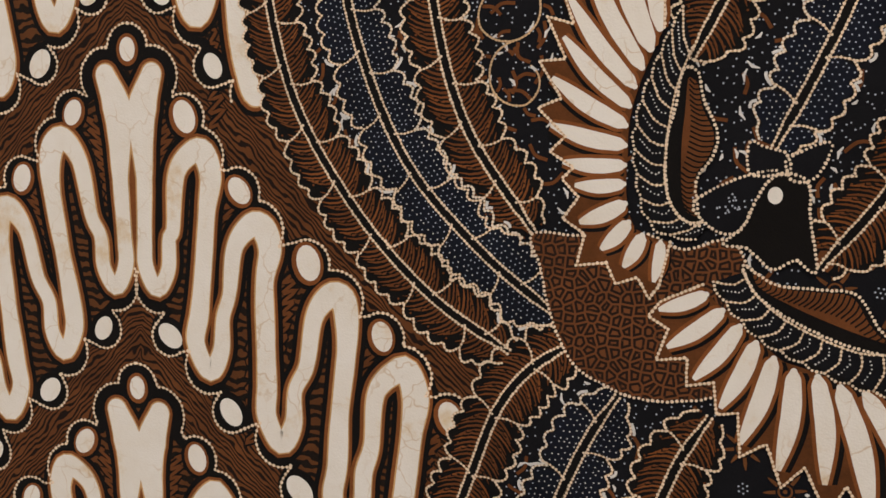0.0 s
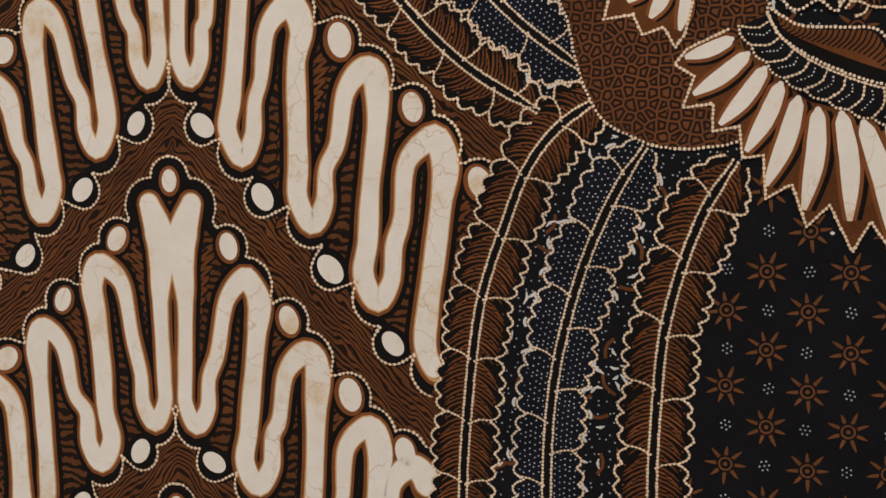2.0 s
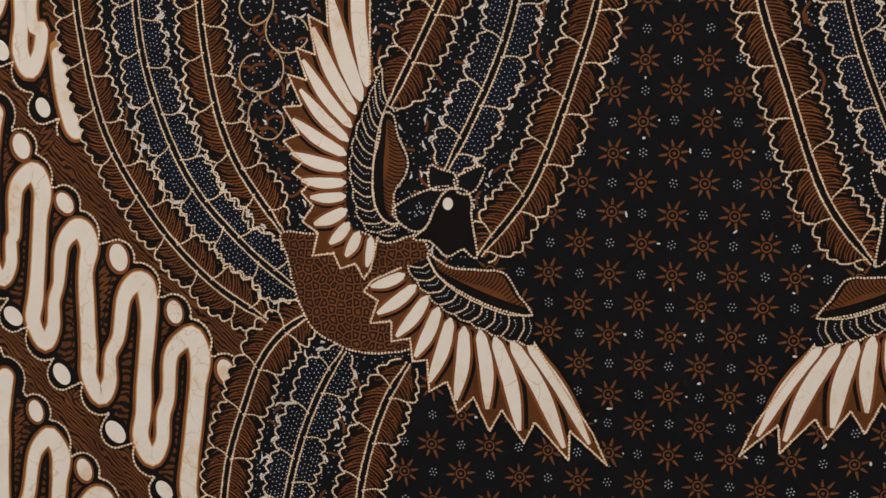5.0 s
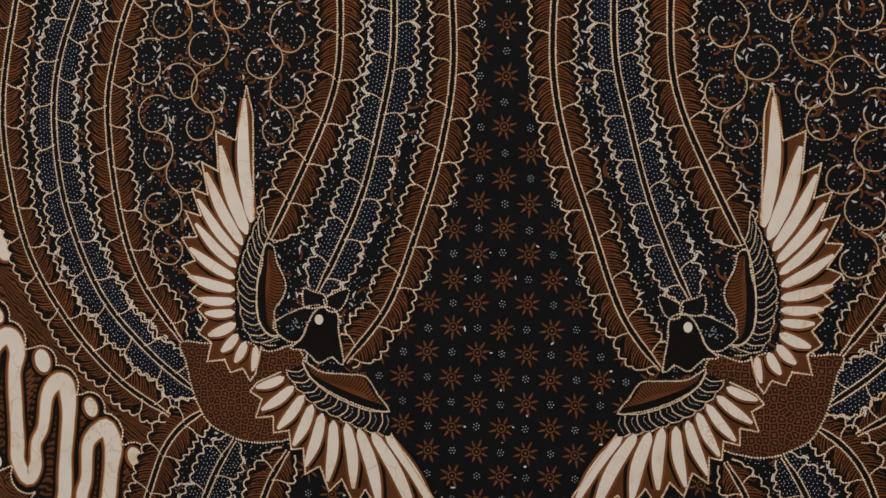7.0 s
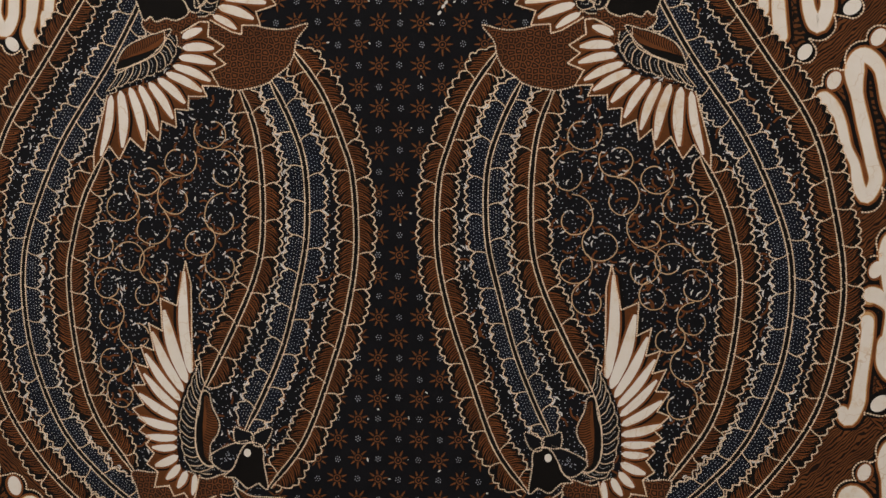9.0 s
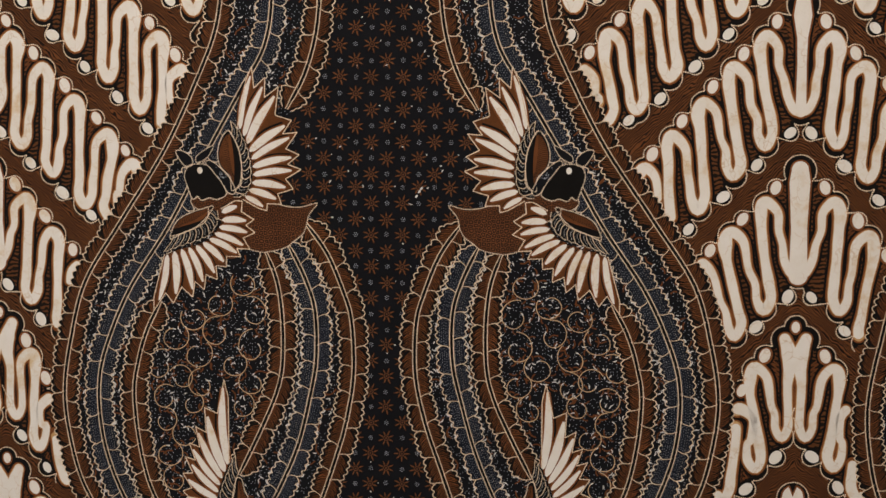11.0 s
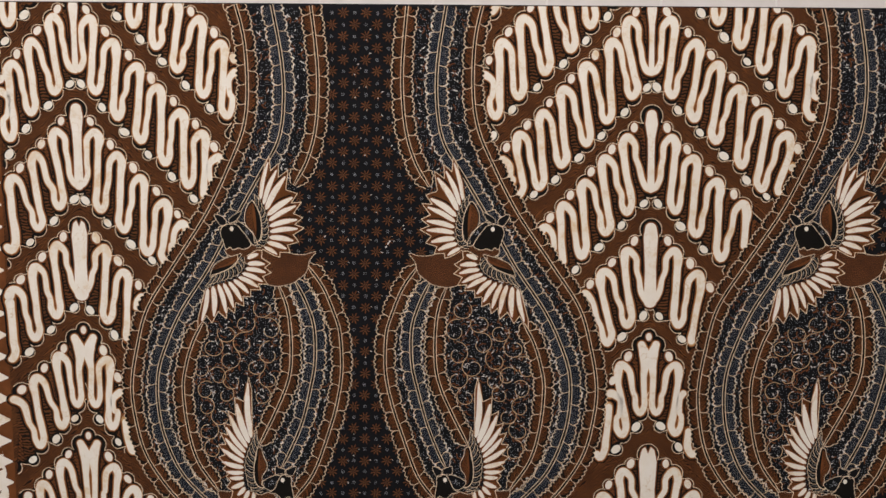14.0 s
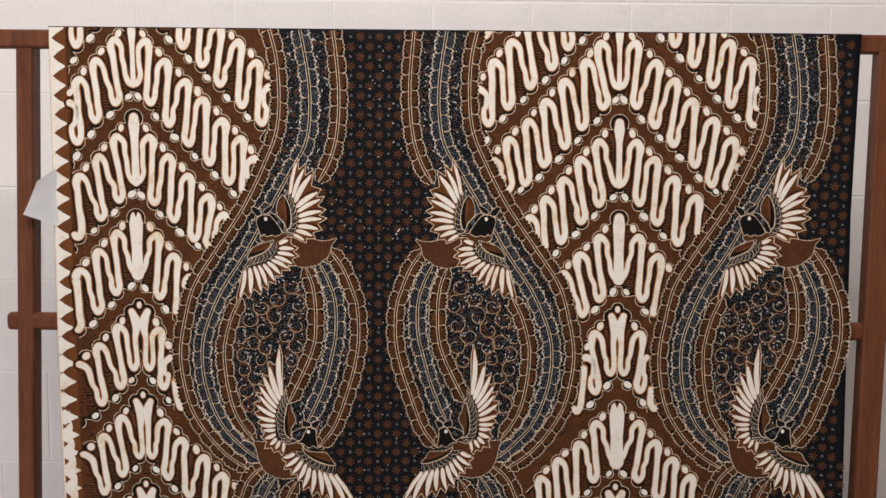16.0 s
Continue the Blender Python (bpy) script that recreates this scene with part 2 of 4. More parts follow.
class Motif:
    """Collects flat dyed shapes on the cloth; each shape has a dye and a layer."""

    def __init__(self, fold=lambda u, v: (u, v)):
        self.verts, self.faces, self.slots, self.mats, self.count = [], [], [], [], 0
        self.fold = fold

    def slot(self, mat):
        if mat not in self.mats:
            self.mats.append(mat)
        return self.mats.index(mat)

    def put(self, u, v, layer):
        u, v = self.fold(np.asarray(u, float), np.asarray(v, float))
        p = hang(u, np.minimum(v, rim(u)), layer)
        first = self.count
        self.verts.append(p.reshape(-1, 3))
        self.count += len(self.verts[-1])
        return first

    def dots(self, pts, r, mat, layer, squash=1.0):
        pts = np.asarray(pts, float).reshape(-1, 2)
        if not len(pts):
            return
        a = np.arange(6) * math.pi / 3 + 0.3
        r = np.broadcast_to(np.asarray(r, float), (len(pts),))
        u = pts[:, :1] + r[:, None] * np.cos(a)
        v = pts[:, 1:] + r[:, None] * np.sin(a) * squash
        first = self.put(u, v, layer)
        s = self.slot(mat)
        self.faces += (first + np.arange(len(pts) * 6).reshape(-1, 6)).tolist()
        self.slots += [s] * len(pts)

    def strip(self, rows, mat, layer):
        """rows: n x m x 2 grid of pattern points."""
        rows = np.asarray(rows, float)
        n, m = rows.shape[:2]
        if n < 2:
            return
        first = self.put(rows[..., 0], rows[..., 1], layer)
        i = first + (np.arange(n - 1)[:, None] * m + np.arange(m - 1)[None])
        quads = np.stack([i, i + 1, i + m + 1, i + m], -1).reshape(-1, 4)
        self.faces += quads.tolist()
        self.slots += [self.slot(mat)] * len(quads)

    def ribbon(self, pts, width, mat, layer, caps=False, across=3, keep=None, tight=None):
        pts = np.asarray(pts, float)
        width = np.broadcast_to(np.asarray(width, float), (len(pts),))
        n = normals(pts)
        plus = minus = width / 2
        if tight:
            # the inner side of a bend goes no further than the bend's own radius
            d1 = np.gradient(pts, axis=0)
            d2 = np.gradient(d1, axis=0)
            k = (d1[:, 0] * d2[:, 1] - d1[:, 1] * d2[:, 0]) / (np.linalg.norm(d1, axis=1) ** 3 + 1e-9)
            k = np.convolve(np.pad(k, 2, mode="edge"), np.ones(5) / 5, "valid")
            plus = np.minimum(plus, tight / np.maximum(k, 1e-4))
            minus = np.minimum(minus, tight / np.maximum(-k, 1e-4))
        runs = [np.arange(len(pts))]
        if keep is not None:
            ok = keep(pts[:, 0], pts[:, 1])
            cuts = np.flatnonzero(np.diff(ok.astype(int))) + 1
            runs = [r for r in np.split(np.arange(len(pts)), cuts) if ok[r[0]] and len(r) > 1]
        f = np.linspace(-0.5, 0.5, across)
        for r in runs:
            reach = (f + 0.5) * (plus + minus)[r, None] - minus[r, None]
            self.strip(pts[r, None] + n[r, None] * reach[..., None], mat, layer)
            if caps:
                for k in (r[0], r[-1]):
                    self.disc(pts[k], width[k] / 2, width[k] / 2, mat, layer + 0.15)

    def disc(self, c, ru, rv, mat, layer, turn=0.0, sides=18):
        a = np.arange(sides) * 2 * math.pi / sides
        x, y = ru * np.cos(a), rv * np.sin(a)
        ct, st = math.cos(turn), math.sin(turn)
        self.blob(np.stack([c[0] + x * ct - y * st, c[1] + x * st + y * ct], -1), mat, layer)

    def blob(self, outline, mat, layer, centre=None):
        """A filled outline, seen whole from its centre, in three rings."""
        o = np.asarray(outline, float)
        c = o.mean(0) if centre is None else np.asarray(centre, float)
        k = len(o)
        rings = np.concatenate([o, c + (o - c) * 0.6, c + (o - c) * 0.25])
        first = self.put(rings[:, 0], rings[:, 1], layer)
        i, j = np.arange(k), (np.arange(k) + 1) % k
        for ring in (0, k):
            self.faces += (first + np.stack([ring + i, ring + j, ring + k + j, ring + k + i], -1)).tolist()
        self.faces.append((first + 2 * k + i).tolist())
        self.slots += [self.slot(mat)] * (2 * k + 1)

    def beads(self, pts, gap, r, mat, layer, keep=None, seed=0):
        """A line of resist dots along a path, slightly uneven."""
        p = resample(pts, gap)
        if keep is not None:
            p = p[keep(p[:, 0], p[:, 1])]
        if not len(p):
            return
        rng = np.random.default_rng(int(abs(p[0].sum()) * 10) % 9999 + seed)
        self.dots(p + rng.normal(0, 0.07, p.shape), r * (1 + rng.normal(0, 0.10, len(p))), mat, layer)

    def build(self, name, parent, label=""):
        if not self.verts:
            return None
        return mesh_object(name, np.concatenate(self.verts).tolist(), self.faces, self.mats, self.slots, parent, label)


def normals(p):
    d = np.gradient(p, axis=0)
    d /= np.linalg.norm(d, axis=1, keepdims=True) + 1e-9
    return np.stack([-d[:, 1], d[:, 0]], -1)


def resample(p, gap):
    p = np.asarray(p, float)
    s = np.concatenate([[0], np.cumsum(np.linalg.norm(np.diff(p, axis=0), axis=1))])
    n = max(2, int(s[-1] / gap) + 1)
    q = np.linspace(0, s[-1], n)
    return np.stack([np.interp(q, s, p[:, 0]), np.interp(q, s, p[:, 1])], -1)


def spline(p, gap=1.0, closed=False):
    """A smooth curve through the control points, in even steps."""
    p = np.asarray(p, float)
    if closed:
        p = np.concatenate([p[-1:], p, p[:2]])
    else:
        p = np.concatenate([2 * p[:1] - p[1:2], p, 2 * p[-1:] - p[-2:-1]])
    t = np.linspace(0, 1, 12, endpoint=False)[:, None]
    out = []
    for a, b, c, d in zip(p, p[1:], p[2:], p[3:]):
        out.append(0.5 * (2 * b + (c - a) * t + (2 * a - 5 * b + 4 * c - d) * t**2 + (3 * b - a - 3 * c + d) * t**3))
    if not closed:
        out.append(p[-2:-1])
    out = np.concatenate(out)
    if closed:
        out = np.concatenate([out, out[:1]])
    return resample(out, gap) if gap else out


def profile(p, values, q):
    """Values given at control points p, spread along the finer curve q by nearest arc length."""
    sp = np.concatenate([[0], np.cumsum(np.linalg.norm(np.diff(np.asarray(p, float), axis=0), axis=1))])
    sq = np.concatenate([[0], np.cumsum(np.linalg.norm(np.diff(q, axis=0), axis=1))])
    return np.interp(sq / sq[-1], sp / sp[-1], values)


# ---- the lines of the plumes, in pattern millimetres (half a repeat; the other half is its mirror image) ----
PLUME_A = [(-166, -13.6), (-191.6, 3), (-216.3, 29), (-238.1, 65.1), (-248.3, 106.6), (-250.5, 140.9), (-244.3, 179), (-230.8, 224.9), (-199.7, 272.9), (-163.5, 327.2), (-135.9, 382.1), (-121.4, 419), (-116.9, 459.2), (-119.4, 509.7), (-129.1, 552.5)]
PLUME_B = [(-150.8, -1.9), (-175.1, 17.6), (-199.6, 45.6), (-216, 84.1), (-222.3, 119.4), (-221.4, 152.6), (-212.5, 182.5), (-194.2, 221.2), (-162.2, 269.2), (-138.1, 312), (-105.8, 367.5), (-85.3, 403.3), (-78.8, 443.4), (-80.2, 488.8), (-90.6, 551.7)]
PLUME_C = [(-158.7, 24.3), (-179.9, 56.5), (-190.2, 92.9), (-194.2, 136.1), (-190.5, 162.1), (-182.8, 187), (-171, 209.8)]
PLUME_D = [(-145, -9.1), (-159.1, -18.7), (-169.3, -31.5), (-176.6, -49.3), (-184.9, -74), (-189.3, -104.7), (-192, -144.3), (-190.8, -196.6), (-182.1, -265.7)]
PLUME_E = [(-132.3, -25.5), (-140.5, -38.3), (-148.8, -56.1), (-155.1, -74.9), (-160.5, -98.7), (-163, -125.5), (-162.6, -163.2), (-156.2, -247.2)]
PLUME_F = [(-105.2, -30.2), (-113.6, -44), (-119.9, -59.9), (-125.3, -79.8), (-127.7, -99.7), (-129.4, -139.5), (-127.5, -199), (-118.8, -258.5)]
PLUME_G = [(-57.5, 270.8), (-41.2, 246.9), (-29.1, 217.1), (-23.5, 195.2), (-22.3, 157.5), (-27, 124.8), (-35.6, 93.1), (-53.7, 44.4), (-75.3, 15)]
PLUME_H = [(-71, 254.4), (-58.7, 228.5), (-51.3, 202.6), (-51.1, 164.9), (-56.8, 134.2), (-65.5, 100.4), (-77.1, 72.6), (-88.7, 49.7)]
PLUME_I = [(-88.2, 248.8), (-79.9, 225), (-76.5, 195.1), (-77.3, 160.3), (-82.8, 137.5), (-95.5, 108.8), (-112.4, 75)]
PLUME_K = [(-69.5, 356), (-55.4, 381.7), (-45.9, 414.7), (-42.3, 457.8), (-43.8, 498.2), (-49.2, 550.8)]


def across(curves):
    """u as a function of v along curves that run up the cloth."""
    p = np.concatenate([spline(c) for c in curves])
    p = p[np.argsort(p[:, 1])]
    return lambda v: np.interp(v, p[:, 1], p[:, 0])


_low = [(-159.1, -16.7)] + PLUME_D[2:]
outer = across([PLUME_A[1:], _low])
_inner_line = [(-111.8, -258.8), (-118.4, -139.9), (-116.7, -100.1), (-106.8, -55.3), (-99.3, -32.3), (-93.4, -0.1), (-72.5, 11.8), (-42.6, 46.3), (-24.7, 91.9), (-15, 125.6), (-11.3, 159.3), (-11.6, 195), (-18, 220.8), (-31.2, 248.6), (-63.4, 273.9), (-88, 289.3), (-93.2, 338.6), (-59.4, 353.8), (-44.3, 383.5), (-34.8, 415.5), (-31.2, 457.6), (-32, 550.5)]
inner = lambda v: np.interp(v, [q[1] for q in _inner_line], [q[0] for q in _inner_line])


def mirrored(u, v):
    """The half across the star strip: drawn by hand, so a little off a true mirror image."""
    low = np.clip((20 - v) / 85, 0, 1)
    near = np.exp(-(((v - 80) / 60) ** 2)) * np.clip((u + 85) / 30, 0, 1)
    return -u + 4 * np.clip((v - 40) / 270, 0, 1) + 3.4 * low * np.clip((u + 150) / 60, 0, 1) + 3.5 * near, v - 2.5 + 8 * low * np.clip((u + 120) / 60, 0, 1)


def tile(k):
    """The fold of half a repeat: 0 as drawn, 1 mirrored at the star strip, 2 one repeat across."""
    return (lambda u, v: (u, v), mirrored, lambda u, v: (u + 2 * HALF + 3.5 * np.exp(-(((v - 170) / 80) ** 2)), v - 4))[k]


cloth = tagged(empty("batik_cloth", pose(0, 0, 0)), "brown, indigo and cream batik cloth draped over the wooden rack", "cloth")


def side_edge(v):
    """The right-hand edge of the cloth, which draws in a little as it falls."""
    return RIGHT - 8.0 * np.clip((TOP - v) / 240, 0, 1)


# woven sheet: front, over the rail, and down behind
bend = np.linspace(0, math.pi, 13)
us = np.linspace(LEFT, RIGHT, 129)
grid = []
for f in np.linspace(0, 1, 136):
    v = HEM + (rim(us) - HEM) * f
    grid.append(hang(np.where(us > 300, 300 + (us - 300) * (side_edge(v) - 300) / (RIGHT - 300), us), v))
for a in bend:
    e = hang(us, rim(us))
    e[:, 1] += 0.0145 * (1 - math.cos(a))
    e[:, 2] += 0.0022 * math.sin(a)
    grid.append(e)
for drop in np.linspace(0.02, 0.95, 24):
    e = hang(us, rim(us))
    e[:, 1] += 0.029 + 0.004 * np.sin(us / 80)
    e[:, 2] -= drop
    grid.append(e)
g = np.array(grid)
n, m = g.shape[:2]
i = (np.arange(n - 1)[:, None] * m + np.arange(m - 1)[None]).ravel()
sheet = mesh_object("woven_sheet", g.reshape(-1, 3).tolist(), np.stack([i, i + 1, i + m + 1, i + m], -1).tolist(), [NIGHT], None, cloth, "indigo-black cotton ground", smooth=True)
thick = sheet.modifiers.new("thickness", "SOLIDIFY")
thick.thickness, thick.offset = 0.0005, -1


# ---- brown grounds of the diagonal rows ----
def row_ground(axis, left, right, name):
    vs = np.arange(HEM + 5, TOP + 6, 6.0)
    f = np.linspace(0, 1, 41)[None]
    l, r = left(vs)[:, None], right(vs)[:, None]
    u = l + (r - l) * f
    v = np.repeat(vs[:, None], 41, 1)
    p = hang(u, np.minimum(v, rim(u)), 1)
    k = (np.arange(len(vs) - 1)[:, None] * 41 + np.arange(40)[None]).ravel()
    uv = np.stack([np.abs(u - axis), v + 0.92 * np.abs(u - axis)], -1).reshape(-1, 2)
    return mesh_object(name, p.reshape(-1, 3).tolist(), np.stack([k, k + 1, k + 42, k + 41], -1).tolist(), [GRAIN], None, cloth, "brown ground with dark grain lines", uvs=uv)


BORDER = -384.0
row_ground(-301, lambda v: np.full_like(v, BORDER), lambda v: outer(v), "brown_ground")
row_ground(308, lambda v: 3 - outer(v), lambda v: 2 * HALF + outer(v), "brown_ground")

# ---- serpentine rows ----
# an arm runs from crest to crest; each crest is a hooked arch and each trough a narrow bend
CREST = np.array([(-3.6, -5.4), (0.6, -6.4), (2.6, -14.0)])
WAVE_W = [8.0, 9.0, 9.2, 7.2, 6.9, 7.4, 7.6, 7.6, 6.6, 5.7, 5.6, 6.4]
STEP = np.array([24.0, -24.6])


def envelope(circles, along, out, span, step=0.5):
    """The scalloped edge of a row of discs, seen from one side."""
    c, r = np.array([q[:2] for q in circles]), np.array([q[2] for q in circles])
    t = np.arange(span[0], span[1], step)
    s, h = c @ along, c @ out
    d2 = r[None] ** 2 - (t[:, None] - s[None]) ** 2
    top = np.where(d2 > 0, h[None] + np.sqrt(np.maximum(d2, 0)), -1e9).max(1)
    bad = top < -1e8
    if bad.any():
        top[bad] = np.interp(t[bad], t[~bad], top[~bad])
    return t, top


def serpentine_row(axis, apex, kind, keeps, core, left, right, seed=0):
    """One chevron row: a white serpentine with brown rim, ellipses and beaded edges, on both sides of its axis.
    core: for a heart the reach of its bumps and feet and the feet's depth, for a club its depth and its widths at head and waist.
    left, right: the crests and the troughs of either arm, on the cloth; an arm goes on in even steps past those given."""
    rng = np.random.default_rng(seed)
    for sign, keep, (crests, troughs) in ((1, keeps[1], right), (-1, keeps[0], left)):
        mo = Motif(lambda u, v: (axis + sign * u, apex + v))
        ok = lambda u, v: keep(axis + sign * u, apex + v)
        arches = [np.array([sign * (u - axis), v - apex]) for u, v in crests]
        feet = [np.array([sign * (u - axis), v - apex]) for u, v in troughs]
        while axis < 0 and sign < 0 and len(arches) < 4:
            arches.append(arches[-1] + STEP)
        while len(feet) < len(arches):
            feet.append(arches[len(feet)] + (3.6, -87.0))
        along = (arches[-1] - arches[0]) / np.linalg.norm(arches[-1] - arches[0])
        out = np.array([-along[1], along[0]])
        first = arches[0]
        # path of the serpentine
        if kind == "heart":
            bump, foot, deep = core
            leg = foot - 4.3
            pts = [[(bump, -4.5), (bump * 0.56, -15), (bump * 0.47, -26), (leg * 1.2, -40), (leg, deep + 22), (leg, deep + 12), (foot, deep + 4.3), (foot + 4.8, deep + 11), (foot + 5.6, deep + 22), ((foot + first[0] - 5) / 2, first[1] - 32), (first[0] - 10.4, first[1] - 13.2)]]
            wid = [8.4, 11.6, 10.0, 6.2, 6.0, 6.4, 6.8, 6.0, 5.5, 5.6, 6.4]
        else:
            deep, head, waist = core
            pts = [[(0, deep + 4.3), (5.0, deep + 7), (8.6 + waist * 0.1, deep + 16), ((8.6 + first[0] - 11) / 2, (deep + first[1]) / 2 - 4), (first[0] - 11, first[1] - 26), (first[0] - 10.2, first[1] - 13.2)]]
            wid = [6.4, 6.8, 6.0, 5.6, 5.6, 6.4]
        for k, (a, b) in enumerate(zip(arches, feet)):
            after = arches[k + 1] if k + 1 < len(arches) else a + STEP
            j = rng.normal(0, 0.35, (12, 2))
            top, low, goal = a + (1.4, -25), b + (-4.8, 13), after + (-10.4, -13.2)
            run = [*(a + CREST), top, top + (low - top) * 0.4, top + (low - top) * 0.75, low, b + (0, 4.4), b + (4.9, 11.5), b + (6.2, 23), (b + (6.2, 23)) * 0.35 + (goal + (-0.8, -12)) * 0.65, goal]
            pts.append(np.array(run) + j)
            wid += [w * (1 + rng.normal(0, 0.05)) for w in WAVE_W]
        pts = np.concatenate([np.array(q, float) for q in pts])
        line = spline(pts, 1.3)
        w = profile(pts, wid, line)
        w = w * (1 + 0.03 * np.sin(np.arange(len(line)) * 0.31 + seed) + 0.03 * np.sin(np.arange(len(line)) * 0.117 + 2 * seed))
        bias = 0.0 if sign > 0 else 0.3
        mo.ribbon(line, w + 6.4, BLACK, 3.4 + bias * 0.5, caps=True, keep=ok, tight=0.99)
        mo.ribbon(line, w + 2.9, RUST, 4 + bias, caps=True, keep=ok, tight=0.96)
        mo.ribbon(line + np.array([0.15, 0.1]), w + 0.6, WAX, 4.7 + bias * 0.5, caps=True, keep=ok, tight=0.86)
        mo.ribbon(line + np.array([0.25, 0.1]), w - 0.4, CREAM, 5 + bias, caps=True, across=5, keep=ok, tight=0.78)
        if kind == "club" and sign == 1:
            shaft = [(0, -5), (0, -14), (0, -30), (0, deep * 0.55), (0, deep + 18), (0, deep + 5)]
            stem = spline(shaft, 1.3)
            ws = profile(shaft, [head * 0.8, head, waist * 1.15, waist, waist * 1.1, waist * 1.2], stem)
            mo.ribbon(stem, ws + 5.6, BLACK, 3.7, caps=True, keep=ok)
            mo.ribbon(stem, ws + 2.5, RUST, 4.6, caps=True, keep=ok)
            mo.ribbon(stem, ws, CREAM, 5.6, caps=True, across=5, keep=ok)
            if head > 16:
                mo.blob([(-3.4, 3.2), (0, -5.5), (3.4, 3.2)], RUST, 6)
                mo.blob([(-2.6, 4.2), (0, -2.5), (2.6, 4.2)], BLACK, 6.2)
        # ellipses above and below
        begin, end = (np.array([core[0], 0.0]), np.array([core[1], core[2]])) if kind == "heart" else (np.array([3.0, 0.0]), np.array([0.0, deep]))
        high = [(p + q) / 2 + (2.8, -6.6) for p, q in zip([begin] + arches, arches)]
        low = [(p + q) / 2 + (-5.4, 1.5) for p, q in zip([end] + feet, feet)]
        for k, c in enumerate(high + low):
            if not ok(c[0], c[1]):
                continue
            tilt = (0.35 if k < len(high) else 0.75) + rng.normal(0, 0.15)
            grow = 1 + rng.normal(0, 0.06)
            dark = grow * (0.86 if kind == "club" else 1)
            mo.disc(c, 6.4 * dark, 7.8 * dark, BLACK, 3.45, tilt)
            if k < len(high):
                mo.disc(c, 5.0 * grow, 6.4 * grow, RUST, 4, tilt)
            mo.disc(c + (0.3, 0.2), 3.7 * grow, 5.2 * grow, CREAM, 5, tilt)
        # scalloped edges with beads, dark ground between them
        up = [(0, -6, 11)] if kind == "club" else [(core[0], -5, 9.6)]
        up += [(*(a + (-1.5, -7.0)), 9.2) for a in arches] + [(*c, 6.0 if kind == "club" else 7.4) for c in high]
        if kind == "heart":
            up.append((0, 5, 7.4))
        down = [(0, end[1] + 5, 9.0)] if kind == "club" else [(end[0] + 0.6, end[1] + 5, 8.6)]
        down += [(*(b + (0, 5.0)), 8.6) for b in feet] + [(*c, 5.2 if kind == "club" else 6.4) for c in low]
        grow = 0.6
        up, down = [(x, y, r + grow) for x, y, r in up], [(x, y, r + grow) for x, y, r in down]
        reach = np.linalg.norm(arches[-1]) + 6
        tu, hu = envelope(up, along, out, (-12, reach + 30))
        td, hd = envelope(down, along, -out, (44, reach + 60))
        edge_u = along * tu[:, None] + out * hu[:, None]
        edge_d = along * td[:, None] - out * hd[:, None]
        t = np.arange(-12, reach + 40, 1.5)
        f = np.linspace(0, 1, 17)[None, :, None]
        a = along * t[:, None] + out * np.interp(t, tu, hu)[:, None]
        b = along * t[:, None] - out * np.interp(t, td, hd, left=hd[0])[:, None]
        sheet_rows = a[:, None] + (b - a)[:, None] * f
        sheet_rows[..., 0] = np.maximum(sheet_rows[..., 0], 0)
        good = ok(sheet_rows[..., 0], sheet_rows[..., 1])
        # clip the dark ground column by column of the row
        for j in range(16):
            column = sheet_rows[:, j : j + 2]
            inside = good[:, j] & good[:, j + 1]
            cuts = np.flatnonzero(np.diff(inside.astype(int))) + 1
            for r in np.split(np.arange(len(column)), cuts):
                if inside[r[0]] and len(r) > 1:
                    mo.strip(column[r], HATCH, 2)
        half = lambda u, v: ok(u, v) & (u > -0.5)
        mo.beads(edge_u, 1.65, 0.58, GOLD, 6, keep=half)
        mo.beads(edge_d, 1.65, 0.58, GOLD, 6, keep=half)
        mo.ribbon(edge_u, 0.45, LINE, 5.8, across=2, keep=half)
        mo.ribbon(edge_d, 0.45, LINE, 5.8, across=2, keep=half)
        mo.ribbon(edge_u - out * 2.1, 4.0, BLACK, 3.2, across=2, keep=half)
        mo.ribbon(edge_d + out * 2.1, 4.0, BLACK, 3.2, across=2, keep=half)
        # drawn squiggles in the dark ground
        for a in [np.array([0.0, 0.0])] + arches:
            for s, e, w0, w1, turns in (((11.5, -20), (6.3, -50), 4.0, 0.6, 8), ((-5.6, -44), (-5.0, -80), 0.6, 3.6, 8)):
                if a[0] == 0 and s[0] < 0:
                    continue
                q = np.linspace(0, 1, 44)
                base = np.array(s) + (np.array(e) - np.array(s)) * q[:, None]
                if a[0] == 0:
                    base = base + ((3.5 if kind == "heart" else -2.5), 0)
                wig = np.sin(q * turns * 2 * math.pi) * (w0 + (w1 - w0) * q)
                path = base + a + np.stack([wig, 0.6 * wig], -1)
                mo.ribbon(path, 2.6, BLACK, 2.5, across=2, keep=half)
                mo.ribbon(path, 1.15, BROWN, 3, across=2, keep=half)
        if kind == "heart" and sign == 1:
            mo.disc((0, 4.0), 6.0, 7.2, BLACK, 3.9)
            mo.disc((0, 4.0), 4.4, 5.6, RUST, 6)
            mo.disc((0, 4.2), 3.1, 4.2, CREAM, 7)
        mo.build("serpentine_arm", cloth, "cream serpentine arm of a chevron row with brown rims")


